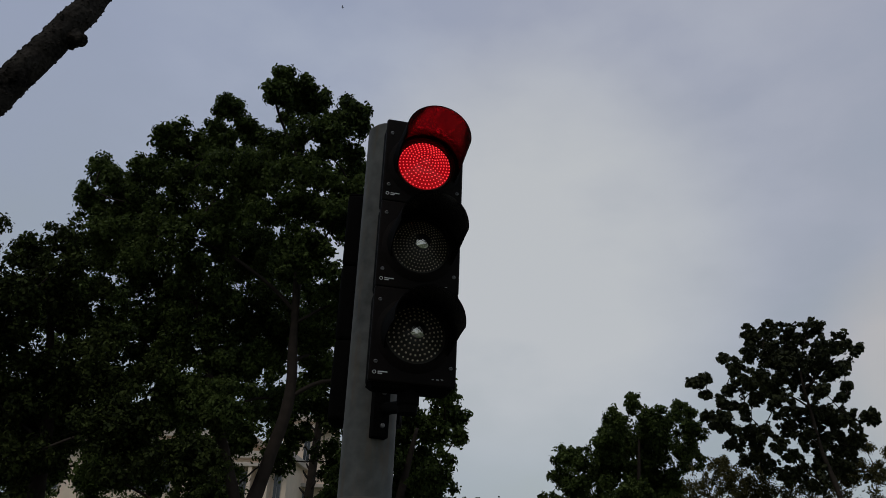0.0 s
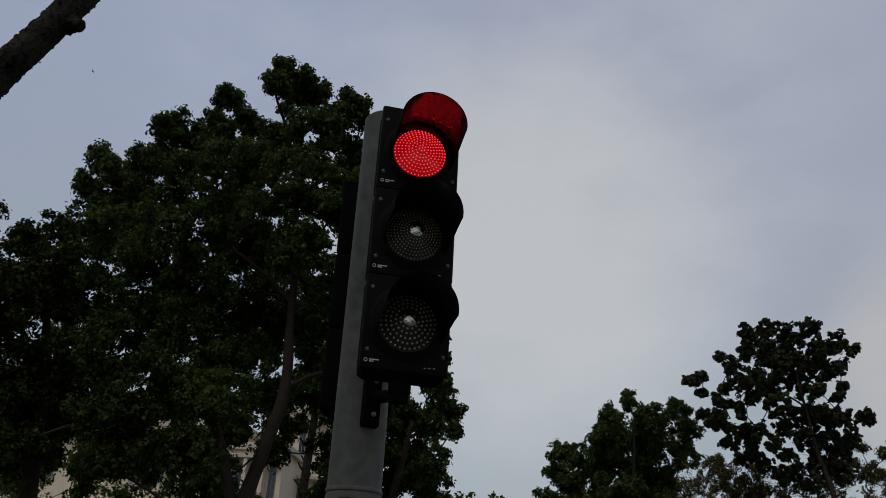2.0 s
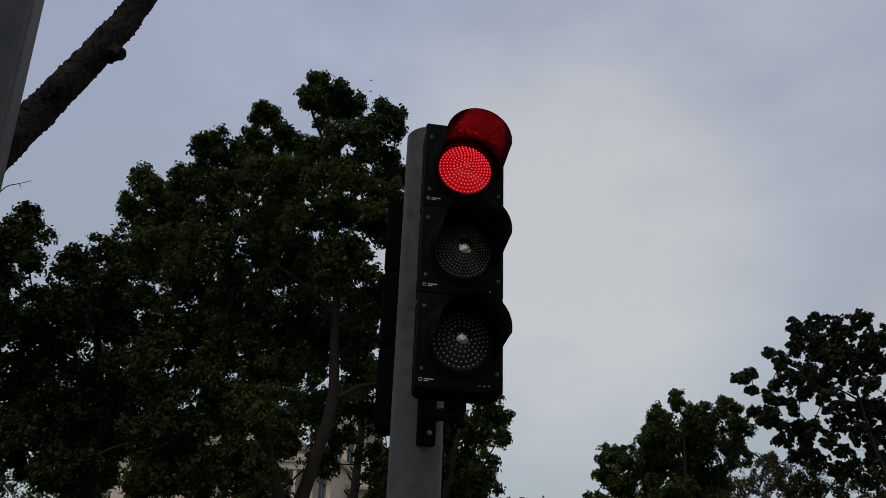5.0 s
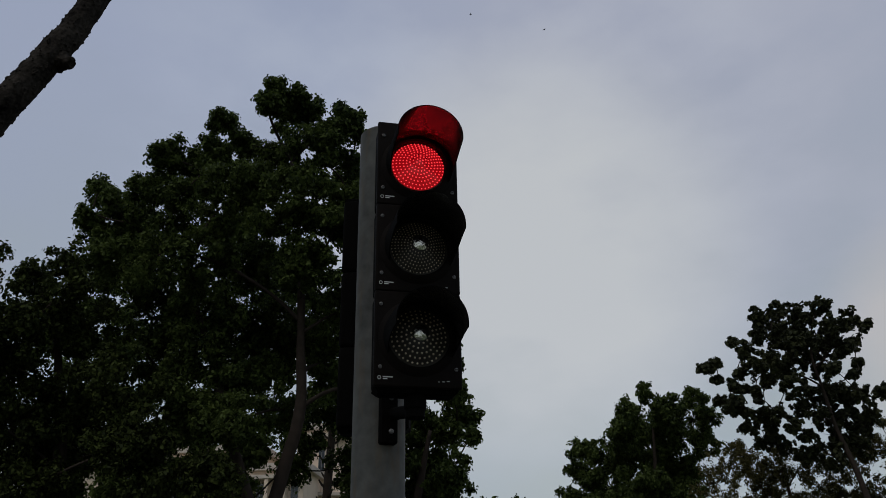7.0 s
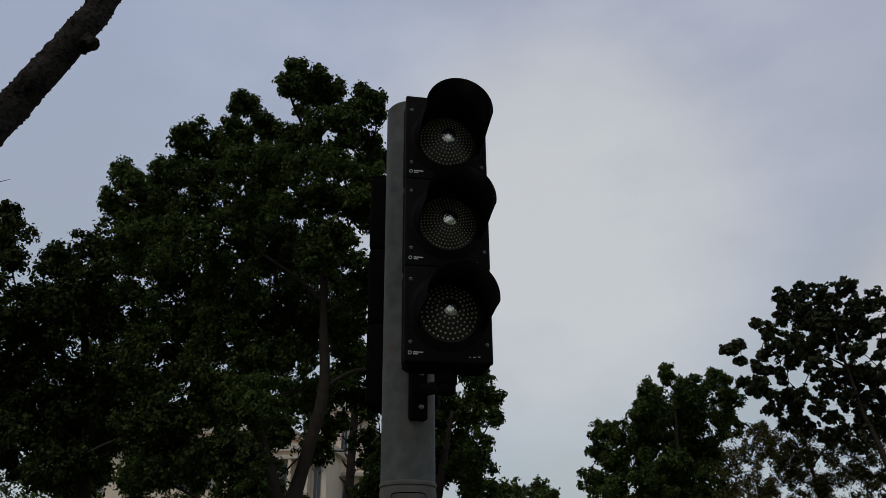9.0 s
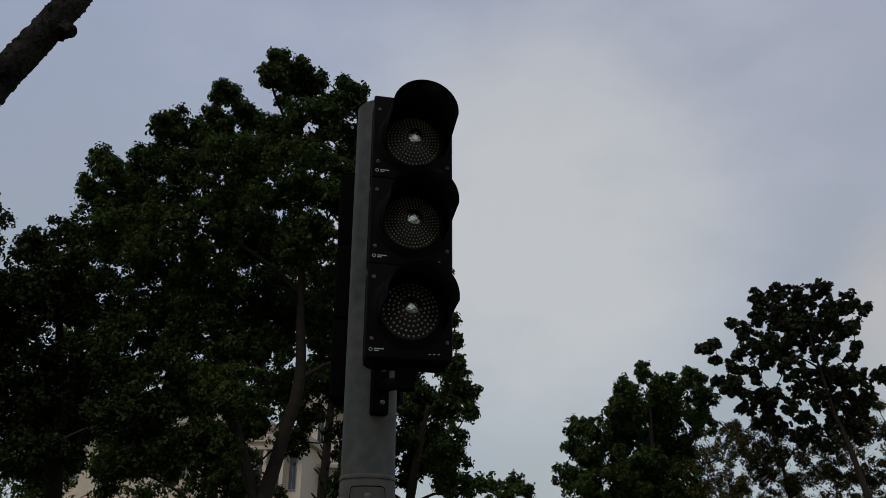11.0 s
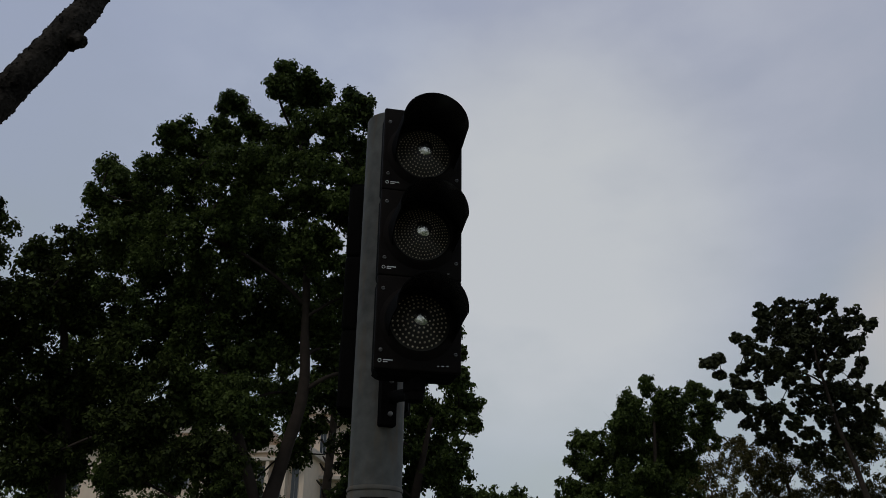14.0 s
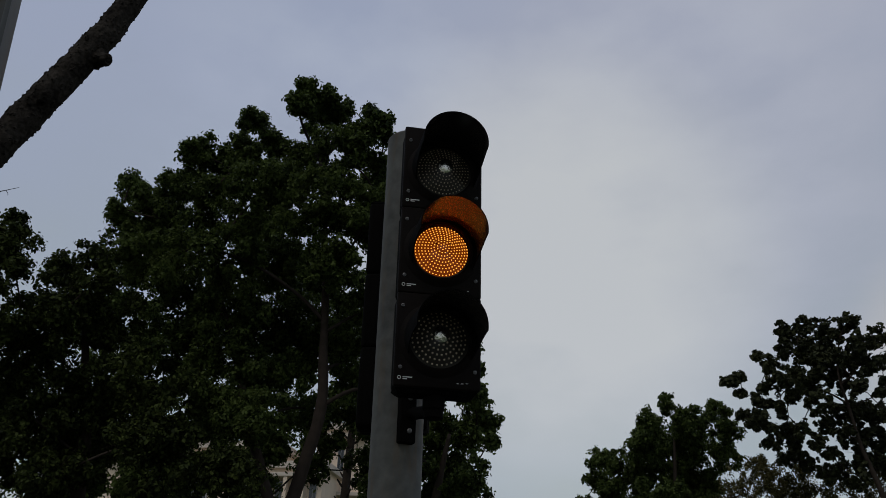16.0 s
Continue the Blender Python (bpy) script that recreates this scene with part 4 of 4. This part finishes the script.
RIGHT_TALL_FILL = [
    (10.9, 38.7, 8.7, 0.44), (12.0, 38.5, 8.4, 0.48), (13.1, 38.7, 9.0, 0.44), (13.6, 38.1, 10.2, 0.29), (10.1, 39.1, 9.2, 0.30),
    (12.6, 39.1, 13.5, 0.41), (11.1, 38.8, 13.1, 0.36), (11.1, 38.1, 13.9, 0.31), (12.1, 38.6, 11.2, 0.40), (13.3, 38.3, 12.0, 0.20),
]
tree((13.4, 38.2, GROUND), [(13.4, 38.2, GROUND - 0.1), (13.2, 38.2, 3.0), (12.9, 38.2, 5.6), (12.5, 38.2, 8.0), (12.1, 38.2, 9.6), (11.9, 38.2, 11.2), (11.7, 38.2, 12.9), (12.0, 38.2, 14.4)],
     [0.24, 0.18, 0.14, 0.11, 0.085, 0.065, 0.045, 0.02], RIGHT_TALL + RIGHT_TALL_LOW + RIGHT_TALL_ARMS + RIGHT_TALL_FILL,
     "tall open tree with dark round-leaved clumps on long limbs", M_bark, M_leaf_dark, 0.19, 360, 18, sprig=0.13, fine=False, limb_r=0.05, width=0.85, per=7, knobs=24, knob=(0.12, 0.36), swell=1.4)
RIGHT_BROWN = [
    (7.8, 41.2, 8.7, 0.58), (8.7, 40.8, 8.9, 0.62), (8.6, 41.7, 9.7, 0.24), (9.9, 41.0, 8.6, 0.72), (10.9, 40.7, 8.5, 0.67),
    (12.6, 41.7, 8.6, 0.68), (14.3, 43.3, 9.2, 0.65), (15.1, 42.9, 9.7, 0.49), (16.0, 42.8, 9.6, 0.59), (16.3, 41.2, 8.9, 0.62),
    (16.4, 42.1, 10.4, 0.29), (16.8, 41.3, 10.6, 0.29), (17.0, 41.0, 10.2, 0.26), (17.7, 40.8, 9.2, 0.66), (19.0, 41.1, 9.0, 0.77),
    (7.6, 43.3, 8.6, 0.38), (9.4, 43.0, 8.5, 0.60), (15.7, 42.9, 10.8, 0.16), (14.5, 42.9, 10.1, 0.22),
]
RIGHT_BROWN_LOW = [
    (7.1, 41.5, 7.2, 0.62), (8.2, 41.0, 6.9, 0.66), (10.0, 42.5, 7.5, 0.69), (10.9, 40.7, 7.0, 0.66), (12.7, 42.1, 7.5, 0.68),
    (13.9, 41.6, 7.4, 0.67), (15.0, 40.7, 7.6, 0.65), (16.8, 42.0, 7.6, 0.72), (7.5, 40.6, 5.9, 0.70), (9.5, 41.8, 6.0, 0.77),
    (10.9, 40.7, 5.8, 0.75), (12.6, 40.8, 6.0, 0.75), (14.7, 41.8, 6.2, 0.76), (16.8, 43.0, 6.3, 0.78), (17.6, 40.9, 7.2, 0.75),
]
tree((10.9, 42.4, GROUND), [(10.9, 42.4, GROUND - 0.1), (10.8, 42.2, 2.4), (10.7, 41.9, 4.6), (10.7, 41.8, 6.6), (10.5, 41.8, 8.4)], [0.3, 0.24, 0.18, 0.13, 0.05], RIGHT_BROWN + RIGHT_BROWN_LOW,
     "sparse browning tree with many thin reddish stems", M_bark_red, M_leaf_brown, 0.13, 320, 19, sprig=0.2, fine=False, limb_r=0.05, knobs=24, knob=(0.15, 0.42), swell=1.45)


def palm():
    """A slim palm stem in the second row, ragged with old leaf bases."""
    base = Vector((-7.15, 27.0, GROUND - 0.05))
    t = thing("palm_tree", Matrix.Translation(base), "slim dark palm stem ragged with cut leaf bases", "palm tree")
    v, f = tube([(0, 0, 0), (0.05, 0, 3.0), (0.20, 0, 6.0), (0.30, 0, 8.2)], [0.20, 0.16, 0.14, 0.11], 12, 0.1, 5, 2, steps=6)
    raw("stem", v, f, M_bark, t, smooth=True)
    rng = random.Random(8)
    for k in range(34):
        z = 3.0 + 0.155 * k
        x = 0.05 + (z - 3.0) * 0.05
        a = k * 2.4
        d = Vector((math.cos(a), math.sin(a), 0))
        p = Vector((x, 0, z)) + d * 0.10
        v, f = tube([p, p + d * 0.12 + Vector((0, 0, 0.08)), p + d * 0.24 + Vector((0, 0, 0.22 + rng.uniform(-0.03, 0.05)))], [0.045, 0.035, 0.02], 6, steps=2)
        raw("leaf_base", v, f, M_bark, t)
    top = Vector((0.30, 0, 8.2))
    for k in range(11):
        a = k * 2 * math.pi / 11
        d = Vector((math.cos(a), math.sin(a), 0))
        rise = rng.uniform(0.2, 0.9)
        pts = [top + d * (1.7 * q) + Vector((0, 0, rise * q * 1.6 - 1.5 * q * q)) for q in (0, 0.25, 0.5, 0.75, 1.0)]
        v, f = tube(pts, [0.03, 0.025, 0.02, 0.012, 0.005], 5, steps=3)
        side = Vector((-d.y, d.x, 0))
        for q in range(1, 24):
            w = q / 24
            i = min(3, int(w * 4))
            c = pts[i].lerp(pts[i + 1], w * 4 - i)
            for sgn in (-1, 1):
                o = len(v)
                tip = c + side * sgn * 0.42 * math.sin(math.pi * (0.15 + 0.8 * w)) + d * 0.16 - Vector((0, 0, 0.16))
                v = v + [c - d * 0.018, c + d * 0.018, tip]
                f = f + [(o, o + 1, o + 2)]
        raw("frond", v, f, M_leaf, t)
    return t


palm()


def near_tree():
    """The tree beside the camera, whose heavy flaking limb slants across the sky."""
    base = Vector((-5.6, 4.6, PAVE - 0.1))
    t = thing("tree", Matrix.Translation(base), "old tree whose thick dark flaking limb slants overhead", "tree", group="street trees")
    v, f = tube([Vector((0, 0, 0)), Vector((0.05, 0.1, 1.5)), Vector((0.35, 0.3, 2.9)), Vector((1.05, 0.62, 4.0))], [0.36, 0.3, 0.27, 0.225], 24, 0.12, 4, 1, steps=10)
    raw("trunk", v, f, M_bark_dark, t, smooth=True)
    line = [Vector(p) - base for p in ((-4.75, 5.15, 3.9), (-4.36, 5.3, 4.44), (-4.04, 5.5, 5.21), (-3.79, 5.6, 5.77), (-3.65, 5.7, 6.18), (-3.57, 5.8, 6.54), (-3.32, 6.1, 7.88), (-3.1, 6.3, 9.2))]
    v, f = tube(line, [0.19, 0.145, 0.127, 0.122, 0.120, 0.114, 0.10, 0.05], 96, 0.10, 6, 3, steps=60)
    # flaking plates: push the skin out in ragged cells
    out = []
    for k, p in enumerate(v):
        q = Vector(p)
        ring = k // 96
        centre = sum((Vector(v[ring * 96 + j]) for j in range(0, 96, 12)), Vector()) / 8
        d = (q - centre).normalized()
        along = Vector((q.x * 34, q.y * 34, q.z * 17))
        flake = noise.noise(along) + 0.7 * noise.noise(along * 2.3)
        out.append(q + d * (0.005 * max(-0.6, flake) + (0.008 if flake > 0.55 else 0)))
    raw("limb", out, f, M_bark_dark, t, smooth=False)
    k = Vector((-3.475, 5.66, 5.985)) - base
    v, f = tube([k + Vector((-0.15, 0.03, 0.06)), k + Vector((-0.05, 0, 0.0)), k + Vector((0.012, -0.01, -0.012)), k + Vector((0.022, -0.01, -0.016))], [0.10, 0.060, 0.048, 0.028], 24, 0.35, 26, 5, steps=8)
    raw("branch_stub", v, f, M_bark_dark, t, "stub of a sawn-off branch", smooth=False)
    # unseen crown over the footway, added to shade the signal and lower trees
    rng = random.Random(31)
    fork = Vector((1.05, 0.62, 4.0))
    blobs = []
    for k in range(26):
        goal = Vector((rng.uniform(-9.5, 3.0), rng.uniform(-9.0, 1.5), rng.uniform(6.2, 9.5))) - base
        blobs.append((*goal, rng.uniform(0.9, 1.5)))
        if k % 3 == 0:
            v, f = tube([fork, fork.lerp(goal, 0.4) + Vector((0, 0, 0.7)), fork.lerp(goal, 0.75) + Vector((0, 0, 0.4)), goal], [0.10, 0.08, 0.05, 0.02], 8, 0.1, 3, k, steps=5)
            raw("unseen_bough", v, f, M_bark_dark, t, smooth=True)
    leaves("crown", blobs, t, M_leaf, 0.17, 90, 32, sprig=0.2, fine=False)
    return t


near_tree()


# ---------------------------------------------------------------- building behind the trees
def building(m, width, depth, height, storeys, bays, label, fins=False, glazed=0.32):
    b = thing("apartment_building", m, label, "building")
    part("wall", box((0, 0, 0), (width, depth, height)), M_wall, b, smooth=False)
    part("roof", box((-0.25, -0.25, height), (width + 0.25, depth + 0.25, height + 0.35), 0.03), M_slab, b, smooth=False)
    step = height / storeys
    bay = width / bays
    for s in range(storeys):
        z = s * step
        part("ledge", box((-0.1, -0.55, z + step - 0.45), (width + 0.1, 0.0, z + step - 0.27), 0.02), M_slab, b, smooth=False)
        for k in range(bays):
            x = (k + 0.5) * bay
            w = part("window", box((x - bay * glazed, -0.06, z + 0.8), (x + bay * glazed, 0.02, z + step - 0.6)), M_frame, b, smooth=False)
            for q in (-1, 1):
                part("pane", box((x + (q - 0.86) * bay * glazed / 2, -0.075, z + 0.86), (x + (q + 0.86) * bay * glazed / 2, -0.05, z + step - 0.66)), M_glass_dark, w, smooth=False)
            if fins:
                part("fin", box((k * bay - 0.09, -0.5, z), (k * bay + 0.09, 0.0, z + step - 0.45)), M_wall, b, smooth=False)
    return b


building(pose(-26.5, 42.0, GROUND), 11.8, 10.0, 10.6, 3, 4, "cream apartment building with concrete ledges behind the trees")
building(pose(-13.3, 44.0, GROUND, 0, 0, 12), 2.6, 8.0, 12.0, 4, 1, "narrow cream stair tower behind the trees", glazed=0.06)
building(pose(-14.6, 41.2, GROUND), 2.6, 8.0, 9.4, 3, 3, "low cream wing with upright sun fins", fins=True, glazed=0.2)


# ---------------------------------------------------------------- ambulance
def letters(text, x, z, size, parent, label, shear=0.22, m_letters=None):
    cu = bpy.data.curves.new("lettering", "FONT")
    cu.body, cu.size, cu.shear, cu.extrude, cu.offset = text, size, shear, 0.001, size * 0.026
    cu.space_character = 0.97
    cu.materials.append(m_letters or M_decal)
    ob = new("lettering", cu)
    ob.parent = parent
    ob.matrix_basis = pose(x, -0.006, z, 90) @ Matrix.Diagonal((0.83, 1, 1, 1))
    return tagged(ob, label)


def ambulance():
    """Local x is its way, y away from the camera's side, z up from the road."""
    van = thing("ambulance", Matrix.Translation((0, 0, GROUND)), "white high-roofed ambulance van with red lettering, driving past", "ambulance")
    W, TOP = 2.0, 3.02
    bm = bmesh.new()
    prof = [(0.0, 0.45), (0.0, 2.93), (0.03, 2.99), (0.10, TOP), (0.35, TOP + 0.03), (W / 2, TOP + 0.045), (W - 0.35, TOP + 0.03), (W - 0.10, TOP), (W - 0.03, 2.99), (W, 2.93), (W, 0.45)]
    front = [1.86 if z > 2.2 else 1.90 for y, z in prof]
    a = [bm.verts.new((-1.42 + (0.12 if z > 2.8 else 0.0), y, z)) for y, z in prof]
    b = [bm.verts.new((f, y, z)) for (y, z), f in zip(prof, front)]
    for i in range(len(prof) - 1):
        bm.faces.new((a[i], a[i + 1], b[i + 1], b[i]))
    bm.faces.new((a[0], b[0], b[-1], a[-1]))
    bm.faces.new(a)
    bm.faces.new(b[::-1])
    part("body", bm, M_van, van)
    # cab
    bm = bmesh.new()
    side = [(1.86, 0.45), (1.86, 2.62), (2.35, 2.58), (2.62, 2.42), (3.20, 1.62), (3.85, 1.35), (3.95, 0.9), (3.95, 0.45)]
    a = [bm.verts.new((x, 0.03 if z < 1.7 else 0.12, z)) for x, z in side]
    b = [bm.verts.new((x, W - (0.03 if z < 1.7 else 0.12), z)) for x, z in side]
    for i in range(len(side)):
        j = (i + 1) % len(side)
        bm.faces.new((a[i], a[j], b[j], b[i]))
    bm.faces.new(a[::-1])
    bm.faces.new(b)
    bmesh.ops.bevel(bm, geom=list(bm.edges), offset=0.03, segments=2, affect="EDGES")
    part("cab", bm, M_van, van)
    bm = bmesh.new()
    q = [bm.verts.new(p) for p in ((2.66, 0.22, 2.40), (2.66, W - 0.22, 2.40), (3.20, W - 0.16, 1.66), (3.20, 0.16, 1.66))]
    bm.faces.new(q)
    bmesh.ops.solidify(bm, geom=list(bm.faces), thickness=-0.02)
    part("windscreen", bm, M_glass_dark, van, smooth=False)
    part("side_window", box((2.05, 0.0, 1.70), (2.80, 0.03, 2.25), 0.02), M_glass_dark, van)
    part("side_window", box((-0.9, -0.008, 1.75), (0.5, 0.01, 2.35), 0.02), M_glass_dark, van)
    # sliding-door seams
    for lo, hi in (((0.47, -0.003, 2.925), (1.80, 0.0, 2.935)), ((0.465, -0.003, 0.6), (0.475, 0.0, 2.935)), ((1.795, -0.003, 0.6), (1.805, 0.0, 2.935))):
        part("panel_seam", box(lo, hi), M_rubber, van, smooth=False)
    # moulded roof pod with a black vent band
    bm = bmesh.new()
    cross = [(0.16, 0.0), (0.20, 0.55), (0.32, 0.86), (0.6, 1.0), (1.4, 1.0), (1.68, 0.86), (1.80, 0.55), (1.84, 0.0)]
    rows = []
    for x, h in ((0.08, 0.0), (0.14, 0.12), (0.28, 0.215), (0.55, 0.23), (0.85, 0.22), (1.15, 0.17), (1.40, 0.085), (1.54, 0.0)):
        rows.append([bm.verts.new((x, y, TOP - 0.01 + (h + 0.01) * s)) for y, s in cross])
    for r0, r1 in zip(rows, rows[1:]):
        for i in range(len(cross) - 1):
            bm.faces.new((r0[i], r0[i + 1], r1[i + 1], r1[i]))
    pod = part("roof_pod", bm, M_pod, van, "off-white moulded roof pod")
    bm = bmesh.new()
    rows = []
    for lift, dx in ((0.004, 0.0), (0.004, 0.085)):
        rows.append([bm.verts.new((0.64 + dx + 0.14 * s, y - (0.006 if y < 1 else -0.006), TOP + 0.225 * s + lift)) for y, s in cross])
    for i in range(len(cross) - 1):
        bm.faces.new((rows[0][i], rows[0][i + 1], rows[1][i + 1], rows[1][i]))
    bmesh.ops.solidify(bm, geom=list(bm.faces), thickness=0.006)
    part("vent_band", bm, M_rubber, pod, "black vent slot")
    # rear spoiler lamp housing
    bm = bmesh.new()
    rows = []
    for x, h in ((-1.30, 0.0), (-1.18, 0.10), (-0.80, 0.115), (-0.62, 0.08), (-0.40, 0.0)):
        rows.append([bm.verts.new((x, y, TOP + (h + 0.01) * s)) for y, s in cross])
    for r0, r1 in zip(rows, rows[1:]):
        for i in range(len(cross) - 1):
            bm.faces.new((r0[i], r0[i + 1], r1[i + 1], r1[i]))
    spoiler = part("rear_spoiler", bm, M_pod, van)
    part("beacon_lens", box((-1.24, 0.14, TOP + 0.0), (-0.88, 0.2, TOP + 0.10), 0.012), M_clear_lens, spoiler, "grey unlit beacon lens")
    part("beacon_end", box((-0.885, 0.135, TOP - 0.005), (-0.86, 0.2, TOP + 0.105), 0.004), M_rubber, spoiler)
    # marker lamps
    for x in (0.0, -2.6 + 1.42):
        if x == 0.0:
            lamp = part("marker_lamp", box((-0.085, -0.035, 2.925), (0.085, 0.01, 2.985), 0.014, 3), M_rubber, van, "dark oval marker lamp")
            part("lamp_lens", box((-0.062, -0.040, 2.935), (0.062, -0.03, 2.975), 0.008), M_glass_dark, lamp)
    bar = part("light_bar", box((2.02, 0.35, 2.64), (2.34, W - 0.35, 2.70), 0.01), M_rubber, van)
    part("lamp_lens", box((2.03, 0.30, 2.70), (2.33, 0.95, 2.80), 0.03, 3), M_blue_lens, bar, "unlit blue lamp")
    part("lamp_lens", box((2.03, 1.05, 2.70), (2.33, W - 0.30, 2.80), 0.03, 3), M_red_lens, bar, "unlit red lamp")
    # livery
    letters("EMERGENCY", -0.89, 2.80, 0.172, van, "red slanted word on the white side")
    letters("MEDICAL", 0.00, 2.80, 0.172, van, "red slanted word on the white side")
    letters("RESPONSE", 0.70, 2.80, 0.172, van, "red slanted word on the white side")
    letters("321", -1.16, 2.875, 0.11, van, "small red number", shear=0.0)
    part("stripe", box((-1.40, -0.003, 2.752), (-1.02, 0.0, 2.767)), M_decal, van, smooth=False)
    part("stripe", box((-0.90, -0.003, 2.752), (1.84, 0.0, 2.767)), M_decal, van, smooth=False)
    beat = [(-1.02, 2.76), (-0.985, 2.76), (-0.965, 2.90), (-0.945, 2.66), (-0.925, 2.85), (-0.905, 2.73), (-0.90, 2.76)]
    bm = bmesh.new()
    for (x0, z0), (x1, z1) in zip(beat, beat[1:]):
        d = Vector((x1 - x0, 0, z1 - z0)).normalized()
        n = Vector((-d.z, 0, d.x)) * 0.007
        p0, p1 = Vector((x0, -0.004, z0)), Vector((x1, -0.004, z1))
        bm.faces.new([bm.verts.new(p) for p in (p0 - n, p1 - n, p1 + n, p0 + n)])
    bmesh.ops.solidify(bm, geom=list(bm.faces), thickness=0.003)
    part("pulse_mark", bm, M_decal, van, "red pulse line", smooth=False)
    part("bumper", box((-1.52, 0.05, 0.40), (-1.40, W - 0.05, 0.62), 0.02), M_rubber, van)
    part("bumper", box((3.86, 0.05, 0.36), (4.02, W - 0.05, 0.62), 0.03), M_rubber, van)
    for x in (-0.55, 3.15):
        for y in (0.12, W - 0.12):
            wheel = part("wheel", lathe([(0, -0.1), (0.20, -0.1), (0.21, -0.06), (0.21, 0.06), (0.20, 0.1), (0, 0.1)], 28, pose(x, y, 0.34, 90)), M_alu, van)
            part("tyre", lathe([(0.20, -0.11), (0.31, -0.115), (0.34, -0.08), (0.34, 0.08), (0.31, 0.115), (0.20, 0.11)], 28, pose(x, y, 0.34, 90)), M_rubber, wheel)
    return van


VAN = ambulance()


# ---------------------------------------------------------------- birds
def bird():
    b = thing("bird", Matrix(), "small dark swift with narrow wings", "bird", group="swifts")
    v, f = tube([(0, -0.11, 0), (0, -0.05, 0), (0, 0.03, 0), (0, 0.09, 0.005), (0, 0.115, 0)], [0.008, 0.022, 0.03, 0.02, 0.004], 8, steps=3)
    raw("body", v, f, M_feather, b, smooth=True)
    for s in (-1, 1):
        bm = bmesh.new()
        q = [bm.verts.new(p) for p in ((0, 0.05, 0.012), (s * 0.12, 0.06, 0.04), (s * 0.24, -0.03, 0.03), (s * 0.12, 0.005, 0.035), (0, -0.03, 0.01))]
        bm.faces.new(q)
        bmesh.ops.solidify(bm, geom=list(bm.faces), thickness=0.006)
        part("wing", bm, M_feather, b, smooth=False)
    for o in b.children:
        o.data.transform(Matrix.Scale(0.62, 4))
    return b


BIRDS = [bird() for _ in range(3)]


# ---------------------------------------------------------------- what moves
def lamp_rows(colour, states):
    """Rows for a lamp cluster, held between its changes: 0 stands back in its chamber, 1 stands full in the lens."""
    z = LED_ARRAYS[colour][1]
    rows = []
    for k, (t, v) in enumerate(states):
        m = pose(0, 0.022 if v == 0 else 0.0042 * (1 - v), z)
        rows.append((t, m))
        if k + 1 < len(states) and states[k + 1][1] == v and states[k + 1][0] - t > 0.5:
            rows += [(t + 2 / 30, m), (t + 4 / 30, m), (states[k + 1][0] - 4 / 30, m), (states[k + 1][0] - 2 / 30, m)]
    return rows


def motions():
    step = 1 / 30
    on, off = 14.5667, 15.1
    walk(LED_ARRAYS["red"][0], lamp_rows("red", [(0, 1.0), (0.7, 1.0), (1.2, 0.5), (1.6, 0.4), (2.0, 0.9), (2.2, 1.0), (6.0, 1.0), (6.4, 0.85), (6.8, 1.0), (8.5, 1.0), (8.5 + step, 0),
                                                 (on - step, 0), (on, 1.0), (off, 1.0), (off + step, 0), (16.0, 0)]))
    walk(LED_ARRAYS["amber"][0], lamp_rows("amber", [(0, 0), (on - step, 0), (on, 1.0), (16.0, 1.0)]))
    walk(LED_ARRAYS["green"][0], lamp_rows("green", [(0, 0), (on - step, 0), (on, 1.0), (off, 1.0), (off + step, 0), (16.0, 0)]))
    rows = []
    for t, s in ((0, -8.1), (2.6, -2.29), (3.0, -1.42), (3.2, -0.94), (3.5, -0.20), (4.0, 1.09), (5.0, 3.9), (8.0, 13.0), (16.0, 40.0)):
        p = LANE + H_DIR * (0.97 * s)
        rows.append((t, pose(p.x, p.y, GROUND, 0, 0, 27.5)))
    walk(VAN, rows)
    flights = (
        ((0, -9.5, 33.3, 30.6, 95), (1.5, -18.1, 32.6, 27.0, 95), (4.0, -33, 31, 22, 60), (8.0, -42, 36, 24, -20), (11.0, -28, 35, 26, -80), (12.5, -16.1, 33.4, 27.3, -90), (13.2, -11, 33, 31, -60), (16.0, 4, 40, 50, -50)),
        ((0, -36, 27, 22, -60), (2.6, -21.5, 31.9, 25.2, -62), (3.2, -18.3, 33.5, 25.8, -65), (3.5, -16.6, 34.1, 26.0, -70), (7.0, -2.5, 34.5, 30.7, -85), (8.2, 2.5, 34.5, 34.5, -85), (16.0, 50, 36, 48, -85)),
        ((0, -36, 28, 23, -60), (2.6, -20.1, 32.3, 25.9, -65), (3.2, -17.4, 33.5, 26.3, -70), (6.8, -0.2, 35.2, 29.0, -60), (7.2, 2.6, 35.1, 31.0, -55), (8.0, 9, 35, 35, -55), (16.0, 60, 40, 60, -55)),
    )
    for ob, rows in zip(BIRDS, flights):
        walk(ob, [(t, pose(x, y, z, 8, 10, a)) for t, x, y, z, a in rows])


motions()
